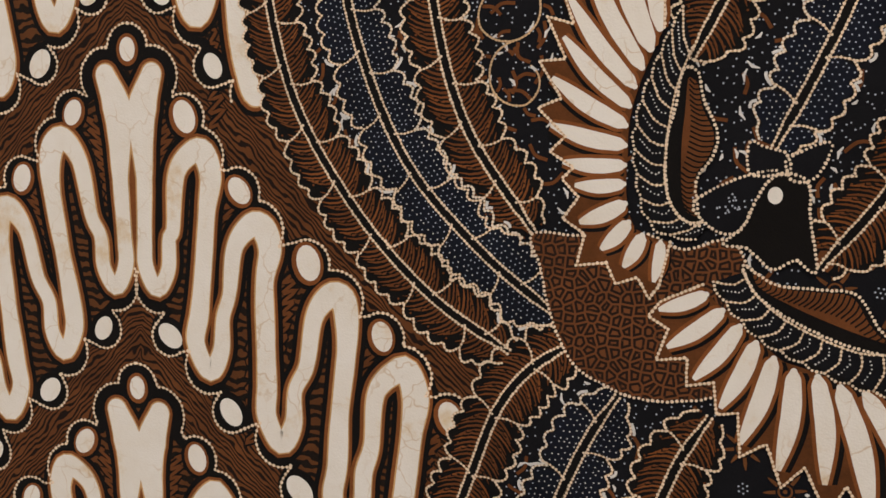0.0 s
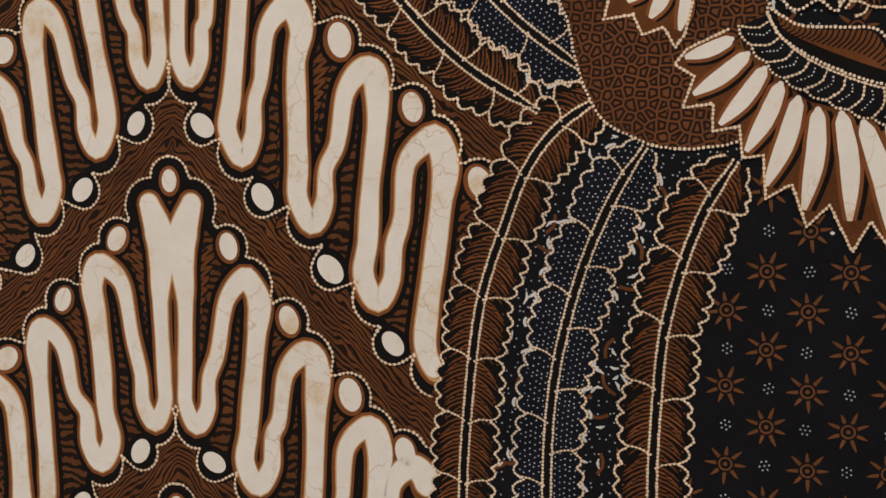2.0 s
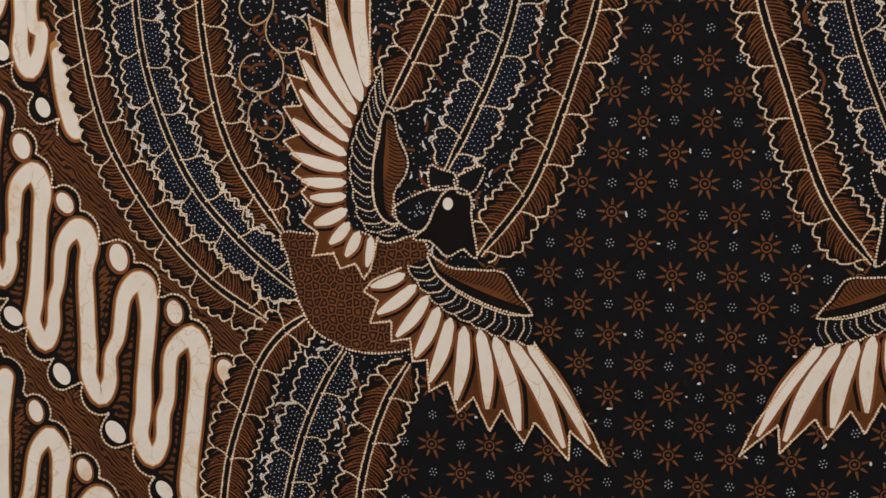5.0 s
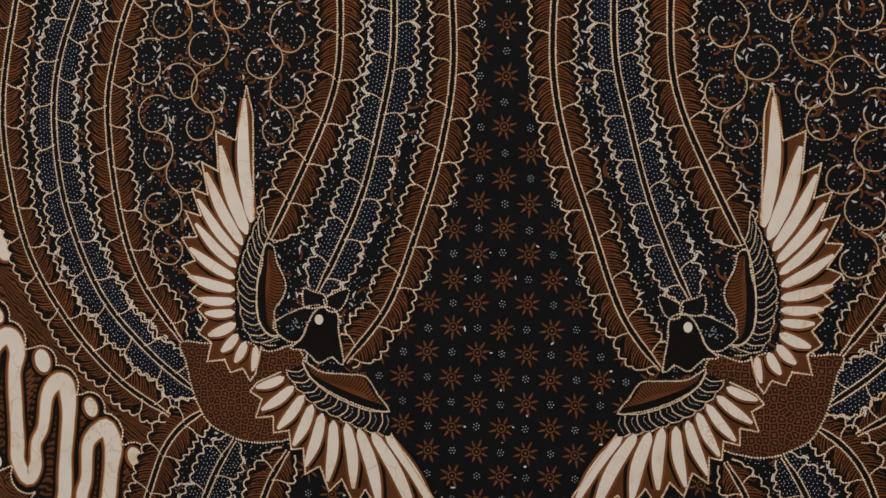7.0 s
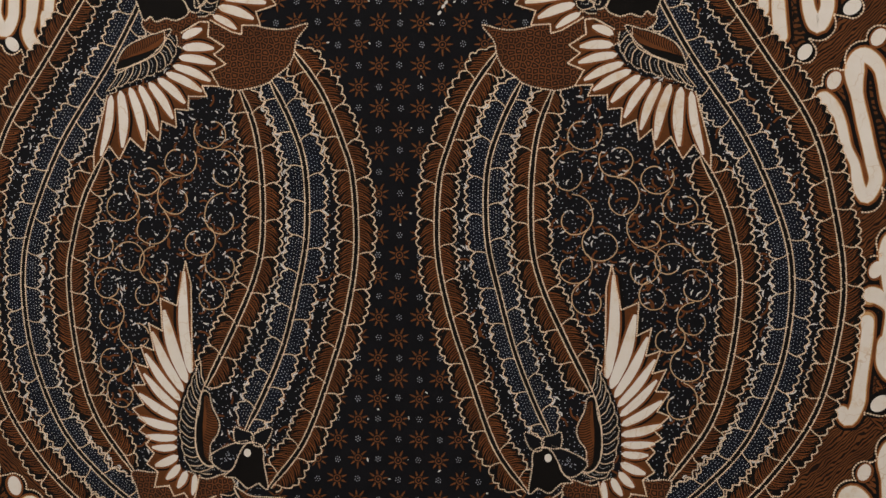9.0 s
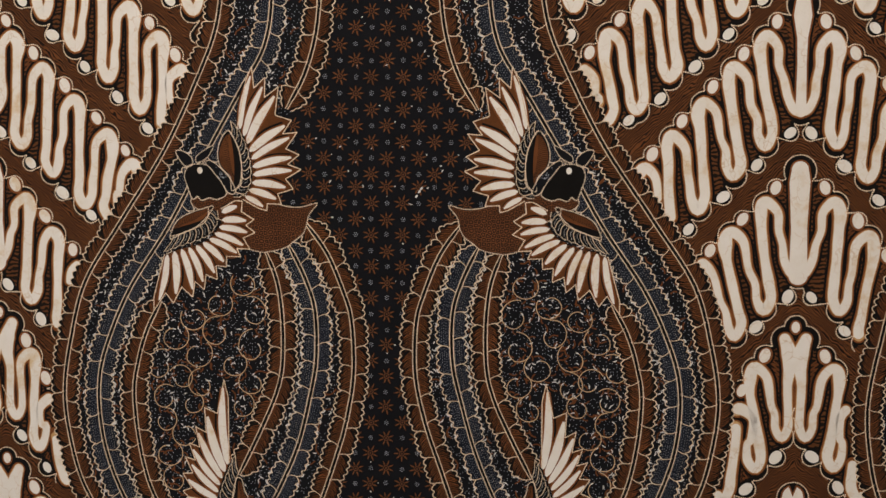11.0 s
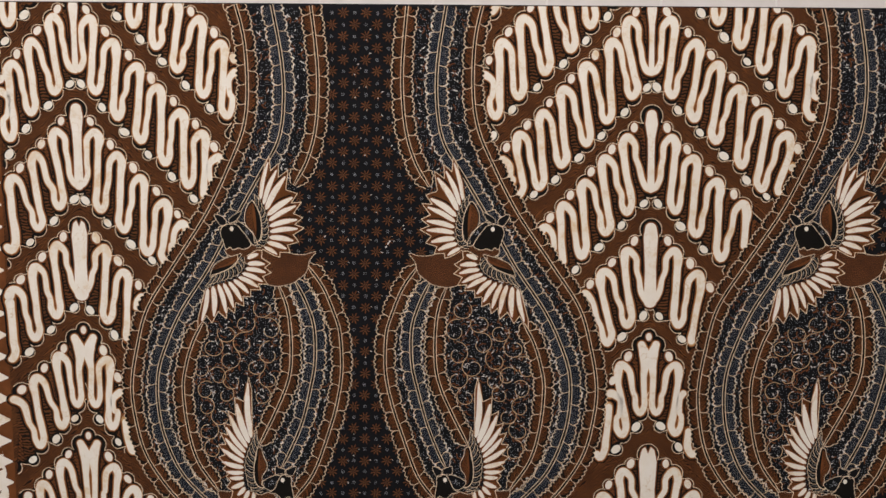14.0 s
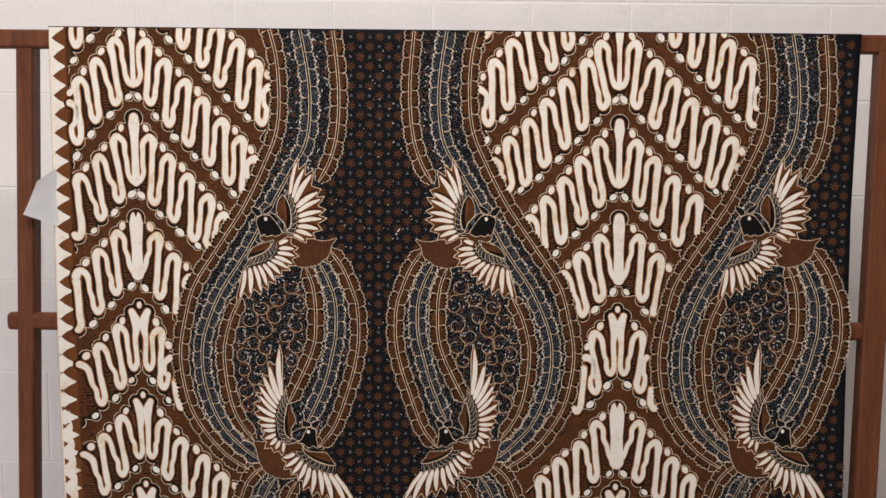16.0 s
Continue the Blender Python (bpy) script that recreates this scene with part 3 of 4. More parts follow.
left_keeps = (lambda u, v: (u > BORDER + 5 + 0 * v) & (v < rim(u)), lambda u, v: (u < outer(v) - 12.5) & (v < rim(u)))
right_keeps = (lambda u, v: (u > 15.5 - outer(v)) & (v < rim(u)), lambda u, v: (u < 2 * HALF + outer(v) - 12.5) & (v < rim(u)))
serpentine_row(-298.7, 558.1, "club", left_keeps, (-84, 10, 5.5),
               ([(-322.5, 538.9), (-346, 514.2), (-368.3, 490.7), (-381.7, 462.2)], [(-321.8, 451.2), (-347.6, 429.6), (-371.6, 403)]),
               ([(-280.3, 537.2), (-256.9, 512.4), (-232.4, 487.3), (-210.5, 464.3), (-186.9, 438.5), (-164.9, 415.9), (-148.6, 390.5)], [(-277.6, 451.5), (-255.8, 424.5), (-231.6, 399), (-206.6, 376.3), (-182.2, 352.4)]), seed=0)
serpentine_row(-298.5, 677, "club", left_keeps, (-87, 10, 6),
               ([(-311.2, 653.9), (-335.2, 629.3), (-359.2, 604.7), (-383.2, 580.1)], [(-319.6, 571.9), (-343.6, 547.3), (-367.6, 522.7)]),
               ([(-285.8, 652.9), (-261.8, 628.3), (-237.8, 603.7), (-213.8, 579.1), (-189.8, 554.5), (-165, 534.9), (-142.4, 509.8), (-125.4, 481.2)], [(-283.1, 569.4), (-259.1, 544.8), (-235.1, 520.2), (-211.8, 497.1), (-189.8, 473.3), (-163.6, 447.2), (-139.4, 424.6)]), seed=1)
serpentine_row(-300, 443.3, "club", left_keeps, (-90.9, 14, 8.5),
               ([(-323.6, 420.5), (-347.9, 394.8)], [(-322.2, 329.2), (-346.5, 306.3)]),
               ([(-279.5, 419.1), (-255.9, 394.1), (-232.1, 369.6), (-207.8, 344), (-188.4, 320)], [(-277.8, 326.1), (-253.7, 304.2), (-228.5, 280), (-209.1, 269.6)]), seed=2)
serpentine_row(-302.1, 318.2, "club", left_keeps, (-82.5, 17, 13),
               ([(-328.3, 298.8), (-352.6, 274.7)], [(-330.4, 211.8), (-355.1, 187.2)]),
               ([(-275.5, 295.7), (-253.3, 268.6), (-232.6, 243.7)], [(-274.9, 206), (-250.6, 181.5)]), seed=3)
serpentine_row(-301.9, 196.6, "heart", left_keeps, (9.9, 9.8, -83.2),
               ([(-330.8, 177.2), (-356.8, 153.5)], [(-329.9, 89.2), (-355.7, 66.6)]),
               ([(-276.2, 173.2), (-262.2, 137.4)], [(-273.7, 88), (-252.6, 62.6)]), seed=4)
serpentine_row(-301.5, 79.4, "heart", left_keeps, (9.1, 8.2, -82.9),
               ([(-333.1, 58.1), (-356.6, 33.1)], [(-332.4, -28.4), (-357.7, -51.7)]),
               ([(-273.5, 54.1), (-251.6, 29.6), (-223.1, 7), (-199.8, -16.7), (-177, -43)], [(-273.3, -31), (-246.5, -54.4), (-221.9, -80.8), (-200.8, -104.1)]), seed=5)
serpentine_row(-302.8, -39.3, "heart", left_keeps, (8.6, 8.5, -89.8),
               ([(-334.1, -60.9), (-359.8, -85.9), (-381.9, -108.2)], [(-334.9, -146.1)]),
               ([(-270.4, -65.2), (-247.3, -90.5), (-224.2, -115.6), (-207.1, -127.5)], [(-269.5, -149.9)]), seed=6)
serpentine_row(307.1, 549.2, "club", right_keeps, (-83, 10, 5),
               ([(282.8, 530.1), (264.8, 507.6), (238.4, 483.7), (215.1, 459.2), (192.9, 434.4), (168.8, 412.9), (149.1, 387.9)], [(287.7, 440.9), (261.2, 415.5), (239.5, 392.3), (213.9, 370), (190.3, 346.5), (168.8, 338.8)]),
               ([(328.3, 529.8), (354.4, 505.7), (376.9, 483.1), (399.5, 458.2), (426.1, 434.8), (450.6, 409.7), (465.2, 383.4)], [(328.8, 441.6), (352, 418.2), (375.3, 394.7), (402.7, 368.8), (424, 343.4), (445.5, 334.3)]), seed=7)
serpentine_row(308, 668, "club", right_keeps, (-87, 10, 6),
               ([(292.1, 655.5), (268.1, 630.9), (244.1, 606.3), (220.1, 581.7), (196.1, 557.1), (172.1, 532.5), (150.4, 508.2), (131.4, 474.8)], [(291.7, 564.1), (267.7, 539.5), (243.7, 514.9), (223.3, 490.5), (196.7, 467.6), (168.8, 442.4), (144.7, 421.5)]),
               ([(324.8, 652.4), (348.8, 627.8), (372.8, 603.2), (396.8, 578.6), (420.8, 554), (444.8, 529.4), (470.6, 507.9), (484.8, 473.9)], [(327.2, 566.7), (351.2, 542.1), (375.2, 517.5), (399.4, 492.2), (423.2, 466.8), (445.9, 442.4), (473.7, 418.4)]), seed=8)
serpentine_row(307.9, 431.8, "club", right_keeps, (-87.7, 13, 6.5),
               ([(280.8, 408.7), (258.6, 386.6), (237.5, 362), (215.1, 337.4), (194.9, 314.2)], [(283.4, 320.6), (261, 298), (235.8, 274.2)]),
               ([(331, 407.8), (353.7, 385.9), (378.2, 361.7), (406.3, 337.3)], [(333.6, 320.3), (356.5, 295.7), (383, 270.5)]), seed=9)
serpentine_row(308.5, 312.5, "club", right_keeps, (-87.9, 15, 11.5),
               ([(283.2, 288.8), (258.5, 266.7), (237, 242.7)], [(284, 200), (263, 179.8)]),
               ([(335.2, 288.5), (359.9, 263.8), (378.1, 236.8)], [(338.8, 199), (357.4, 174.6)]), seed=10)
serpentine_row(307.6, 187.1, "heart", right_keeps, (7.5, 8.3, -83.5),
               ([(277.4, 165.9), (267.4, 134.5)], [(280, 79.2), (256.6, 54.2)]),
               ([(337.5, 164.9), (351.7, 136.8)], [(337, 80.7), (355.3, 56.9)]), seed=11)
serpentine_row(308, 68.5, "club", right_keeps, (-81.3, 19, 15),
               ([(280.2, 48.8), (258, 21.2), (232, -0.6), (209.5, -23.9)], [(278.9, -36.8), (252, -63.2)]),
               ([(337.6, 48.4), (359.1, 22.8), (382.1, -0.7), (405.3, -24.3)], [(336.7, -37.9), (362.7, -62.5)]), seed=12)
serpentine_row(307, -45.2, "heart", right_keeps, (8.6, 8.5, -89.8),
               ([(275.7, -66.8), (250, -91.8), (227.9, -114.1)], [(274.9, -152)]),
               ([(339.4, -71.1), (362.5, -96.4), (385.6, -121.5), (402.7, -133.4)], [(340.3, -155.8)]), seed=13)
# lower rows, mostly out of sight, go on in the same step
for n, (axis, apex, keeps) in enumerate(((-303, -160, left_keeps), (-304, -280, left_keeps), (307, -165, right_keeps), (307, -285, right_keeps))):
    side = lambda s: ([(axis + s * (32 + 23.5 * k), apex - 22 - 24.6 * k) for k in range(4)], [(axis + s * (32 + 24 * k), apex - 108 - 24.6 * k) for k in range(3)])
    serpentine_row(axis, apex, "heart", keeps, (9, 8.5, -86), side(-1), side(1), seed=30 + n)
# bare bands above the top row show the feet of the next
for n, (axis, apex, keeps) in enumerate(((-298, 795, left_keeps), (308, 786, right_keeps))):
    side = lambda s: ([(axis + s * (20 + 23.5 * k), apex - 22 - 24.6 * k) for k in range(8)], [(axis + s * (23 + 24 * k), apex - 108 - 24.6 * k) for k in range(8)])
    serpentine_row(axis, apex, "club", keeps, (-87, 10, 6), side(-1), side(1), seed=40 + n)


# ---- dark fields between the plumes ----
def field(k):
    """Resist dots, pale flecks and brown commas scattered over the dark ground of half a repeat."""
    mo = Motif(tile(k))
    rng = np.random.default_rng(40 + k)
    gu, gv = np.meshgrid(np.arange(-262, 0, 2.7), np.arange(-262, TOP - 3, 2.7))
    p = np.stack([gu.ravel(), gv.ravel()], -1) + rng.uniform(-1.0, 1.0, (gu.size, 2))
    inside = (p[:, 0] > outer(p[:, 1]) + 5) & (p[:, 0] < inner(p[:, 1]) - 4)
    fu, fv = mo.fold(p[:, 0], p[:, 1])
    p = p[inside & (fv < rim(fu) - 3)]
    mo.dots(p[rng.random(len(p)) < 0.78], 0.31, MIST, 2)
    for q in p[rng.random(len(p)) < 0.075]:
        a = rng.uniform(0, 6.28)
        d = np.array([math.cos(a), math.sin(a)]) * rng.uniform(1.0, 2.2)
        mo.ribbon([q - d, q + 0.3 * np.array([-d[1], d[0]]), q + d], [0.4, 0.95, 0.4], PALE, 4, across=2)
    for q in p[rng.random(len(p)) < 0.05]:
        a = rng.uniform(0, 6.28)
        d = np.array([math.cos(a), math.sin(a)]) * rng.uniform(2.5, 4.5)
        b = 0.35 * np.array([-d[1], d[0]])
        mo.ribbon(spline([q - d, q + b, q + d], 0.8), 1.1, BROWN, 3, across=2)
    return mo.build("speckled_ground", cloth, "black ground with blue-grey specks and brown leaf strokes")


# centres of the curls along the three vines of an oval, from the top down
VINES = ([(-106, 225), (-100, 202), (-101, 176), (-115, 161), (-102, 148), (-109, 129)],
         [(-124, 209), (-128, 187), (-142, 170), (-140, 147), (-147, 131)],
         [(-147, 198), (-161, 183), (-173, 160), (-157, 151), (-169, 136), (-170, 118), (-155, 107), (-167, 92), (-163, 70)])


def tendrils(k):
    """Beaded vines inside the oval: each curl rolls off its neighbour the other way round and ends in a pale tip."""
    mo = Motif(tile(k))
    rng = np.random.default_rng(60 + k)
    for row, vine in enumerate(VINES):
        hand = 1 if row != 1 else -1
        before = np.array(vine[0]) + (hand * -16.0, 8.0)
        for count, c in enumerate(vine):
            c = np.array(c, float) + rng.normal(0, 0.5, 2)
            ahead = np.array(vine[count + 1], float) if count + 1 < len(vine) else c + (0, -16)
            away = before - c
            size = np.clip(0.25 * (np.linalg.norm(ahead - c) + np.linalg.norm(away)), 7.2, 10.4)
            start = math.atan2(away[1], away[0])
            q = np.linspace(0, 1, 70)
            ang = start + hand * q * (0.84 + rng.uniform(-0.05, 0.06)) * 2 * math.pi
            rad = size + (np.linalg.norm(away) * 0.5 - size) * np.clip(1 - q * 4, 0, 1) - size * 0.52 * np.clip((q - 0.62) / 0.38, 0, 1)
            curl = c + rad[:, None] * np.stack([np.cos(ang), np.sin(ang)], -1)
            mo.ribbon(curl, 0.6, LINE, 5, across=2)
            mo.beads(curl, 1.05, 0.36, TWINE, 6, seed=count)
            mo.ribbon(resample(curl[-6:], 0.6), 0.9, PALE, 7, across=2)
            for f in np.linspace(0.06, 0.62, 6):
                i = int(f * 69)
                o = curl[i] - c
                o = o / (np.linalg.norm(o) + 1e-6)
                o = o if rng.random() < 0.7 else -o
                side = np.array([-o[1], o[0]]) * hand
                mo.ribbon(spline([curl[i] + o * 0.8, curl[i] + o * 2.8 + side * 1.0, curl[i] + o * 3.8 + side * 3.2], 0.7), 1.05, BROWN, 4, across=2)
            before, hand = c, -hand
    return mo.build("curled_vine", cloth, "thin beaded gold vines curling over the dark oval")


# ---- plumes ----
def plume(k, points, kind, base=8, half=11.4, lobe=21.0, name="plume"):
    """A long feather: a black quill between two bead lines, and lobes with scalloped beaded edges."""
    mo = Motif(tile(k))
    c = spline(points, 0.7)
    cu, cv = mo.fold(c[:, 0], c[:, 1])
    low = cv < rim(cu) - 0.5
    cut = not low.all()
    c = c[low]
    n = normals(c)
    s = np.arange(len(c)) * 0.7
    rng = np.random.default_rng(int(abs(points[0][0] * 7 + points[0][1])) + 1)
    taper = np.clip(np.minimum(s + 6, 99 if cut else s[-1] - s + 7) / 16, 0.35, 1)
    for side in (1, -1):
        shift = rng.uniform(0, lobe) * 0.4 + (0.32 * lobe if side < 0 else 0)
        ph = (s + shift) / lobe
        f = ph - np.floor(ph)
        swell = 0.76 + 0.24 * np.sin(np.pi * np.clip(f, 0, 1)) ** 0.55
        bumps = np.abs(np.sin(np.pi * f * 4.0 + 0.25 * np.sin(ph * 1.7)))
        edge = (half * swell - 1.7 + 2.5 * bumps**0.75) * taper
        strip = c[:, None] + n[:, None] * (side * edge[:, None] * np.linspace(0, 1, 6)[None])[..., None]
        mo.strip(strip, BLACK, base)
        line = c + n * (side * edge)[:, None]
        if kind == "brown":
            f1 = 0.36 + 0.08 * np.sin(ph * 2 * np.pi)
            inner_strip = c[:, None] + n[:, None] * (side * (edge * f1)[:, None] * np.linspace(0, 1, 4)[None])[..., None]
            mo.strip(inner_strip, BROWN, base + 1)
            for i in range(3, len(c) - 8):
                e = edge[min(i + 4, len(c) - 1)]
                r = np.array([0.14, 0.34, 0.56, 0.78]) * e
                lead = np.array([0, 1, 3, 6]) + i
                lead = np.minimum(lead, len(c) - 1)
                path = c[lead] + n[lead] * (side * r)[:, None]
                if i % 2 and np.abs(f[i] - 0.5) < 0.45:
                    mo.ribbon(path, [0.5, 0.72, 0.66, 0.25], BROWN if rng.random() < 0.8 else RUST, base + 2, across=2)
                elif i % 2 == 0:
                    mo.ribbon(path[:3], [0.35, 0.76, 0.8], BLACK, base + 2, across=2)
            far = c[::9] + n[::9] * (side * edge[::9] * 0.80)[:, None] + rng.normal(0, 0.4, (len(c[::9]), 2))
            mo.dots(far, 0.4, BROWN, base + 3)
        else:
            fill = c[:, None] + n[:, None] * (side * ((edge - 0.9) * np.clip(np.minimum(f, 1 - f) * 14 + 0.2, 0.2, 1))[:, None] * np.linspace(0.16, 1, 5)[None])[..., None]
            mo.strip(fill, BLUE, base + 1)
            for j, r in enumerate(np.arange(2.6, half - 1.2, 1.65)):
                idx = np.arange((j % 2), len(c), 2.8).astype(int)
                idx = idx[edge[idx] > r + 1.3]
                idx = idx[np.abs(f[idx] - 0.5) < 0.46]
                q = c[idx] + n[idx] * (side * r) + rng.normal(0, 0.14, (len(idx), 2))
                mo.dots(q, 0.265, PALE if rng.random() < 0.4 else MIST, base + 2)
        # beaded edge, lobe lines
        tint = GOLD if kind == "brown" or side > 0 else IVORY
        mo.ribbon(line, 0.62, LINE, base + 3, across=2)
        mo.beads(line, 1.12, 0.46 if kind == "brown" else 0.47, tint, base + 4)
        starts = np.flatnonzero(np.diff(np.floor(ph)) > 0)
        for i in starts:
            lead = np.clip(np.array([i + 3, i + 1, i, i]), 0, len(c) - 1)
            r = np.array([0.10, 0.45, 0.82, 1.0]) * edge[i]
            path = spline(c[lead] + n[lead] * (side * r)[:, None], 0.8)
            mo.ribbon(path, 0.46, LINE, base + 3, across=2)
            mo.beads(path, 1.12, 0.42, GOLD, base + 4)
        if kind == "blue":
            for i in range(6, len(c) - 6, 12):
                if rng.random() < 0.7:
                    q = line[i : i + 5] + n[i : i + 5] * side * 1.2
                    mo.ribbon(q, 0.9, PALE, base + 4, across=2)
    mo.ribbon(c, 3.0 * np.clip(taper, 0.6, 1), BLACK, base + 4, across=3)
    for side in (1, -1):
        rail = c + n * (side * 1.45 * np.clip(taper, 0.6, 1))[:, None]
        mo.ribbon(rail, 0.5, LINE, base + 5, across=2)
        mo.beads(rail, 1.2, 0.48, GOLD, base + 6)
    return mo.build(name, cloth, f"{kind} feather plume with beaded scalloped edges")


# ---- winged bird ornaments ----
def feathers(mo, base, tips, spikes, layer, made, plump=1.0):
    b = resample(spline(base), 0.1)
    n = len(tips)
    pick = lambda f: b[int(round(np.clip(f, 0, 1) * (len(b) - 1)))]
    tips, spikes = np.array(tips, float), np.array(spikes, float)
    outline = []
    for i in range(n):
        one = Motif(mo.fold)
        made.append(one)
        root, l, r = pick((i + 0.5) / n), pick(i / n), pick((i + 1) / n)
        before = spikes[i - 1] if i else spikes[i] + (spikes[i] - spikes[i + 1]) * 0.4
        after = spikes[i + 1] if i < n - 1 else spikes[i] + (spikes[i] - spikes[i - 1]) * 0.35
        vl = (before + spikes[i]) / 2 * 0.74 + l * 0.26
        vr = (after + spikes[i]) / 2 * 0.74 + r * 0.26
        one.blob([l, vl, spikes[i], vr, r], UMBER, layer, centre=(root + tips[i] * 1.2) / 2.2)
        outline += ([vl] if i == 0 else []) + [spikes[i], vr]
        length = np.linalg.norm(tips[i] - root)
        gap = np.linalg.norm(r - l) * 0.5 + np.linalg.norm(vr - vl) * 0.5
        w = min(gap * 0.56, length * 0.36) * plump
        bow = np.array([-(tips[i] - root)[1], (tips[i] - root)[0]]) * 0.035
        curve = spline([root + (tips[i] - root) * 0.04, (root + tips[i]) / 2 + bow, tips[i]], 0.8)
        q = np.linspace(0, 1, len(curve))
        shape = w * 1.05 * np.minimum(0.72 + q * 0.9, 1.0) * (1 - 0.74 * (np.maximum(q - 0.5, 0) / 0.5) ** 1.7)
        shape *= np.sqrt(np.clip(q / 0.09 + 0.25, 0, 1))
        d = np.array([-bow[1], bow[0]])
        one.ribbon(curve + bow / (np.linalg.norm(bow) + 1e-6) * w * 0.50, shape * 1.0, BLACK, layer + 1, across=3)
        one.ribbon(curve, shape + 2.3, RUST, layer + 1.5, across=3)
        one.ribbon(curve, shape, CREAM, layer + 2, across=5, caps=False)
        one.disc(curve[0], shape[0] / 2, shape[0] / 2, CREAM, layer + 2.4, sides=10)
    path = np.array([pick(0)] + outline + [pick(1)])
    mo.ribbon(resample(path, 1.0), 0.66, LINE, layer + 3, across=2)
    mo.beads(path, 1.3, 0.52, GOLD, layer + 4)


def coverts(mo, outside, inside, cells, layer):
    """A row of small dark leaves with round outer ends, beaded outlines and a dotted midrib in each."""
    o, i = resample(spline(outside), 0.1), resample(spline(inside), 0.1)
    f = np.linspace(0, 1, 40)
    at = lambda c, q: c[np.round(np.clip(q, 0, 1) * (len(c) - 1)).astype(int)]
    mo.strip(at(o, f)[:, None] + (at(i, f) - at(o, f))[:, None] * np.linspace(0, 1, 4)[None, :, None], NIGHT, layer)
    mo.ribbon(i, 0.45, LINE, layer + 1.6, across=2)
    mo.beads(i, 1.2, 0.42, GOLD, layer + 2)
    n = cells
    for k in range(n):
        q0, q1 = k / n, (k + 1) / n
        a, b, m = at(o, q0), at(o, q1), at(o, (q0 + q1) / 2)
        root = at(i, min(1, q0 + 0.35 / n))
        out = (m - at(i, (q0 + q1) / 2)) / (np.linalg.norm(m - at(i, (q0 + q1) / 2)) + 1e-6)
        bump = spline([a, m + out * 0.9, b], 0.6)
        mo.blob(np.concatenate([bump, [m - out * 1.5]]), BLACK, layer + 1)
        mo.beads(bump, 1.15, 0.44, GOLD, layer + 2)
        side = spline([a, (a + root) / 2 + (b - a) * 0.22, root], 0.6)
        mo.ribbon(side, 0.45, LINE, layer + 1.6, across=2)
        mo.beads(side, 1.15, 0.42, GOLD, layer + 2)
        p0, p1 = a + (b - a) * 0.52 - out * 1.2, at(i, q0 + 0.87 / n)
        midrib = spline([p0, (p0 + p1) / 2 + (b - a) * 0.18, p0 + (p1 - p0) * 0.78], 0.5)
        mo.beads(midrib, 1.05, 0.27, PALE, layer + 1.8)


def panel(mo, outline, dark, layer):
    """A brown covert field with drawn hatching, dark along one side."""
    o = spline(outline, 1.0, closed=True)
    c = o.mean(0)
    mo.blob(o[:-1], BLACK, layer)
    d = np.asarray(dark, float)
    sunk = np.clip(((o[:-1] - c) @ d) / (d @ d), 0, None)[:, None]
    mo.blob(c + (o[:-1] - c) * 0.87 - d * sunk * 0.55, BROWN, layer + 1)
    axis = np.array([-d[1], d[0]]) / np.linalg.norm(d)
    reach = (o - c) @ axis
    for t in np.arange(reach.min() + 2, reach.max() - 1.5, 1.5):
        near = o[np.abs((o - c) @ axis - t) < 1.2]
        h = (near - c) @ (d / np.linalg.norm(d))
        if len(h) < 2:
            continue
        dn = d / np.linalg.norm(d)
        a, b = c + axis * t + dn * (h.min() + 0.8), c + axis * (t - 1.5) + dn * (h.min() * 0.45 + h.max() * 0.55)
        mo.ribbon(spline([a, (a + b) / 2 + axis * 0.8, b], 0.9), 0.5, BLACK, layer + 2, across=2)
    mo.beads(o, 1.3, 0.52, GOLD, layer + 3)


# A stylised bird: spotted body, two wings, and a head with eye and crest.
def ornament(k, body, head, eye, petal, crest, loop, high, low, name="bird_ornament"):
    mo = Motif(tile(k))
    L = 16
    made, crown = [], Motif(tile(k))
    b = spline(body, 1.0, closed=True)
    mo.blob(b[:-1], SPOT, L)
    mo.beads(b, 1.4, 0.52, GOLD, L + 1)
    for wing in (high, low):
        feathers(mo, wing["base"], wing["tip"], wing["spike"], L + 2, made)
        coverts(mo, wing["out"], wing["in"], wing["cells"], L + 7)
        panel(mo, wing["panel"], wing["dark"], L + 7)
    p = spline(petal, 0.8, closed=True)
    crown.blob(p[:-1], NIGHT, L + 10)
    crown.dots(np.array(petal).mean(0) + np.random.default_rng(3).normal(0, 3.0, (26, 2)) * (1.3, 0.7), 0.33, MIST, L + 10.5)
    crown.beads(p, 1.3, 0.5, GOLD, L + 11)
    h = spline(head, 0.8, closed=True)
    crown.blob(h[:-1], BLACK, L + 12)
    crown.beads(h, 1.3, 0.52, GOLD, L + 13)
    for c in (crest, loop):
        q = spline(c, 0.8, closed=True)
        crown.blob(q[:-1], NIGHT, L + 11)
        crown.beads(q, 1.3, 0.5, GOLD, L + 13)
    crown.disc(eye, 2.1, 2.5, CREAM, L + 14)
    whole = mo.build(name, cloth, "stylised winged bird ornament with a rosette-spotted brown breast")
    for one in made:
        one.build("feather", whole, "cream feather with brown and black edge")
    crown.build("crest", whole, "black bird head and crest with a cream eye dot and beaded outline")
    return whole


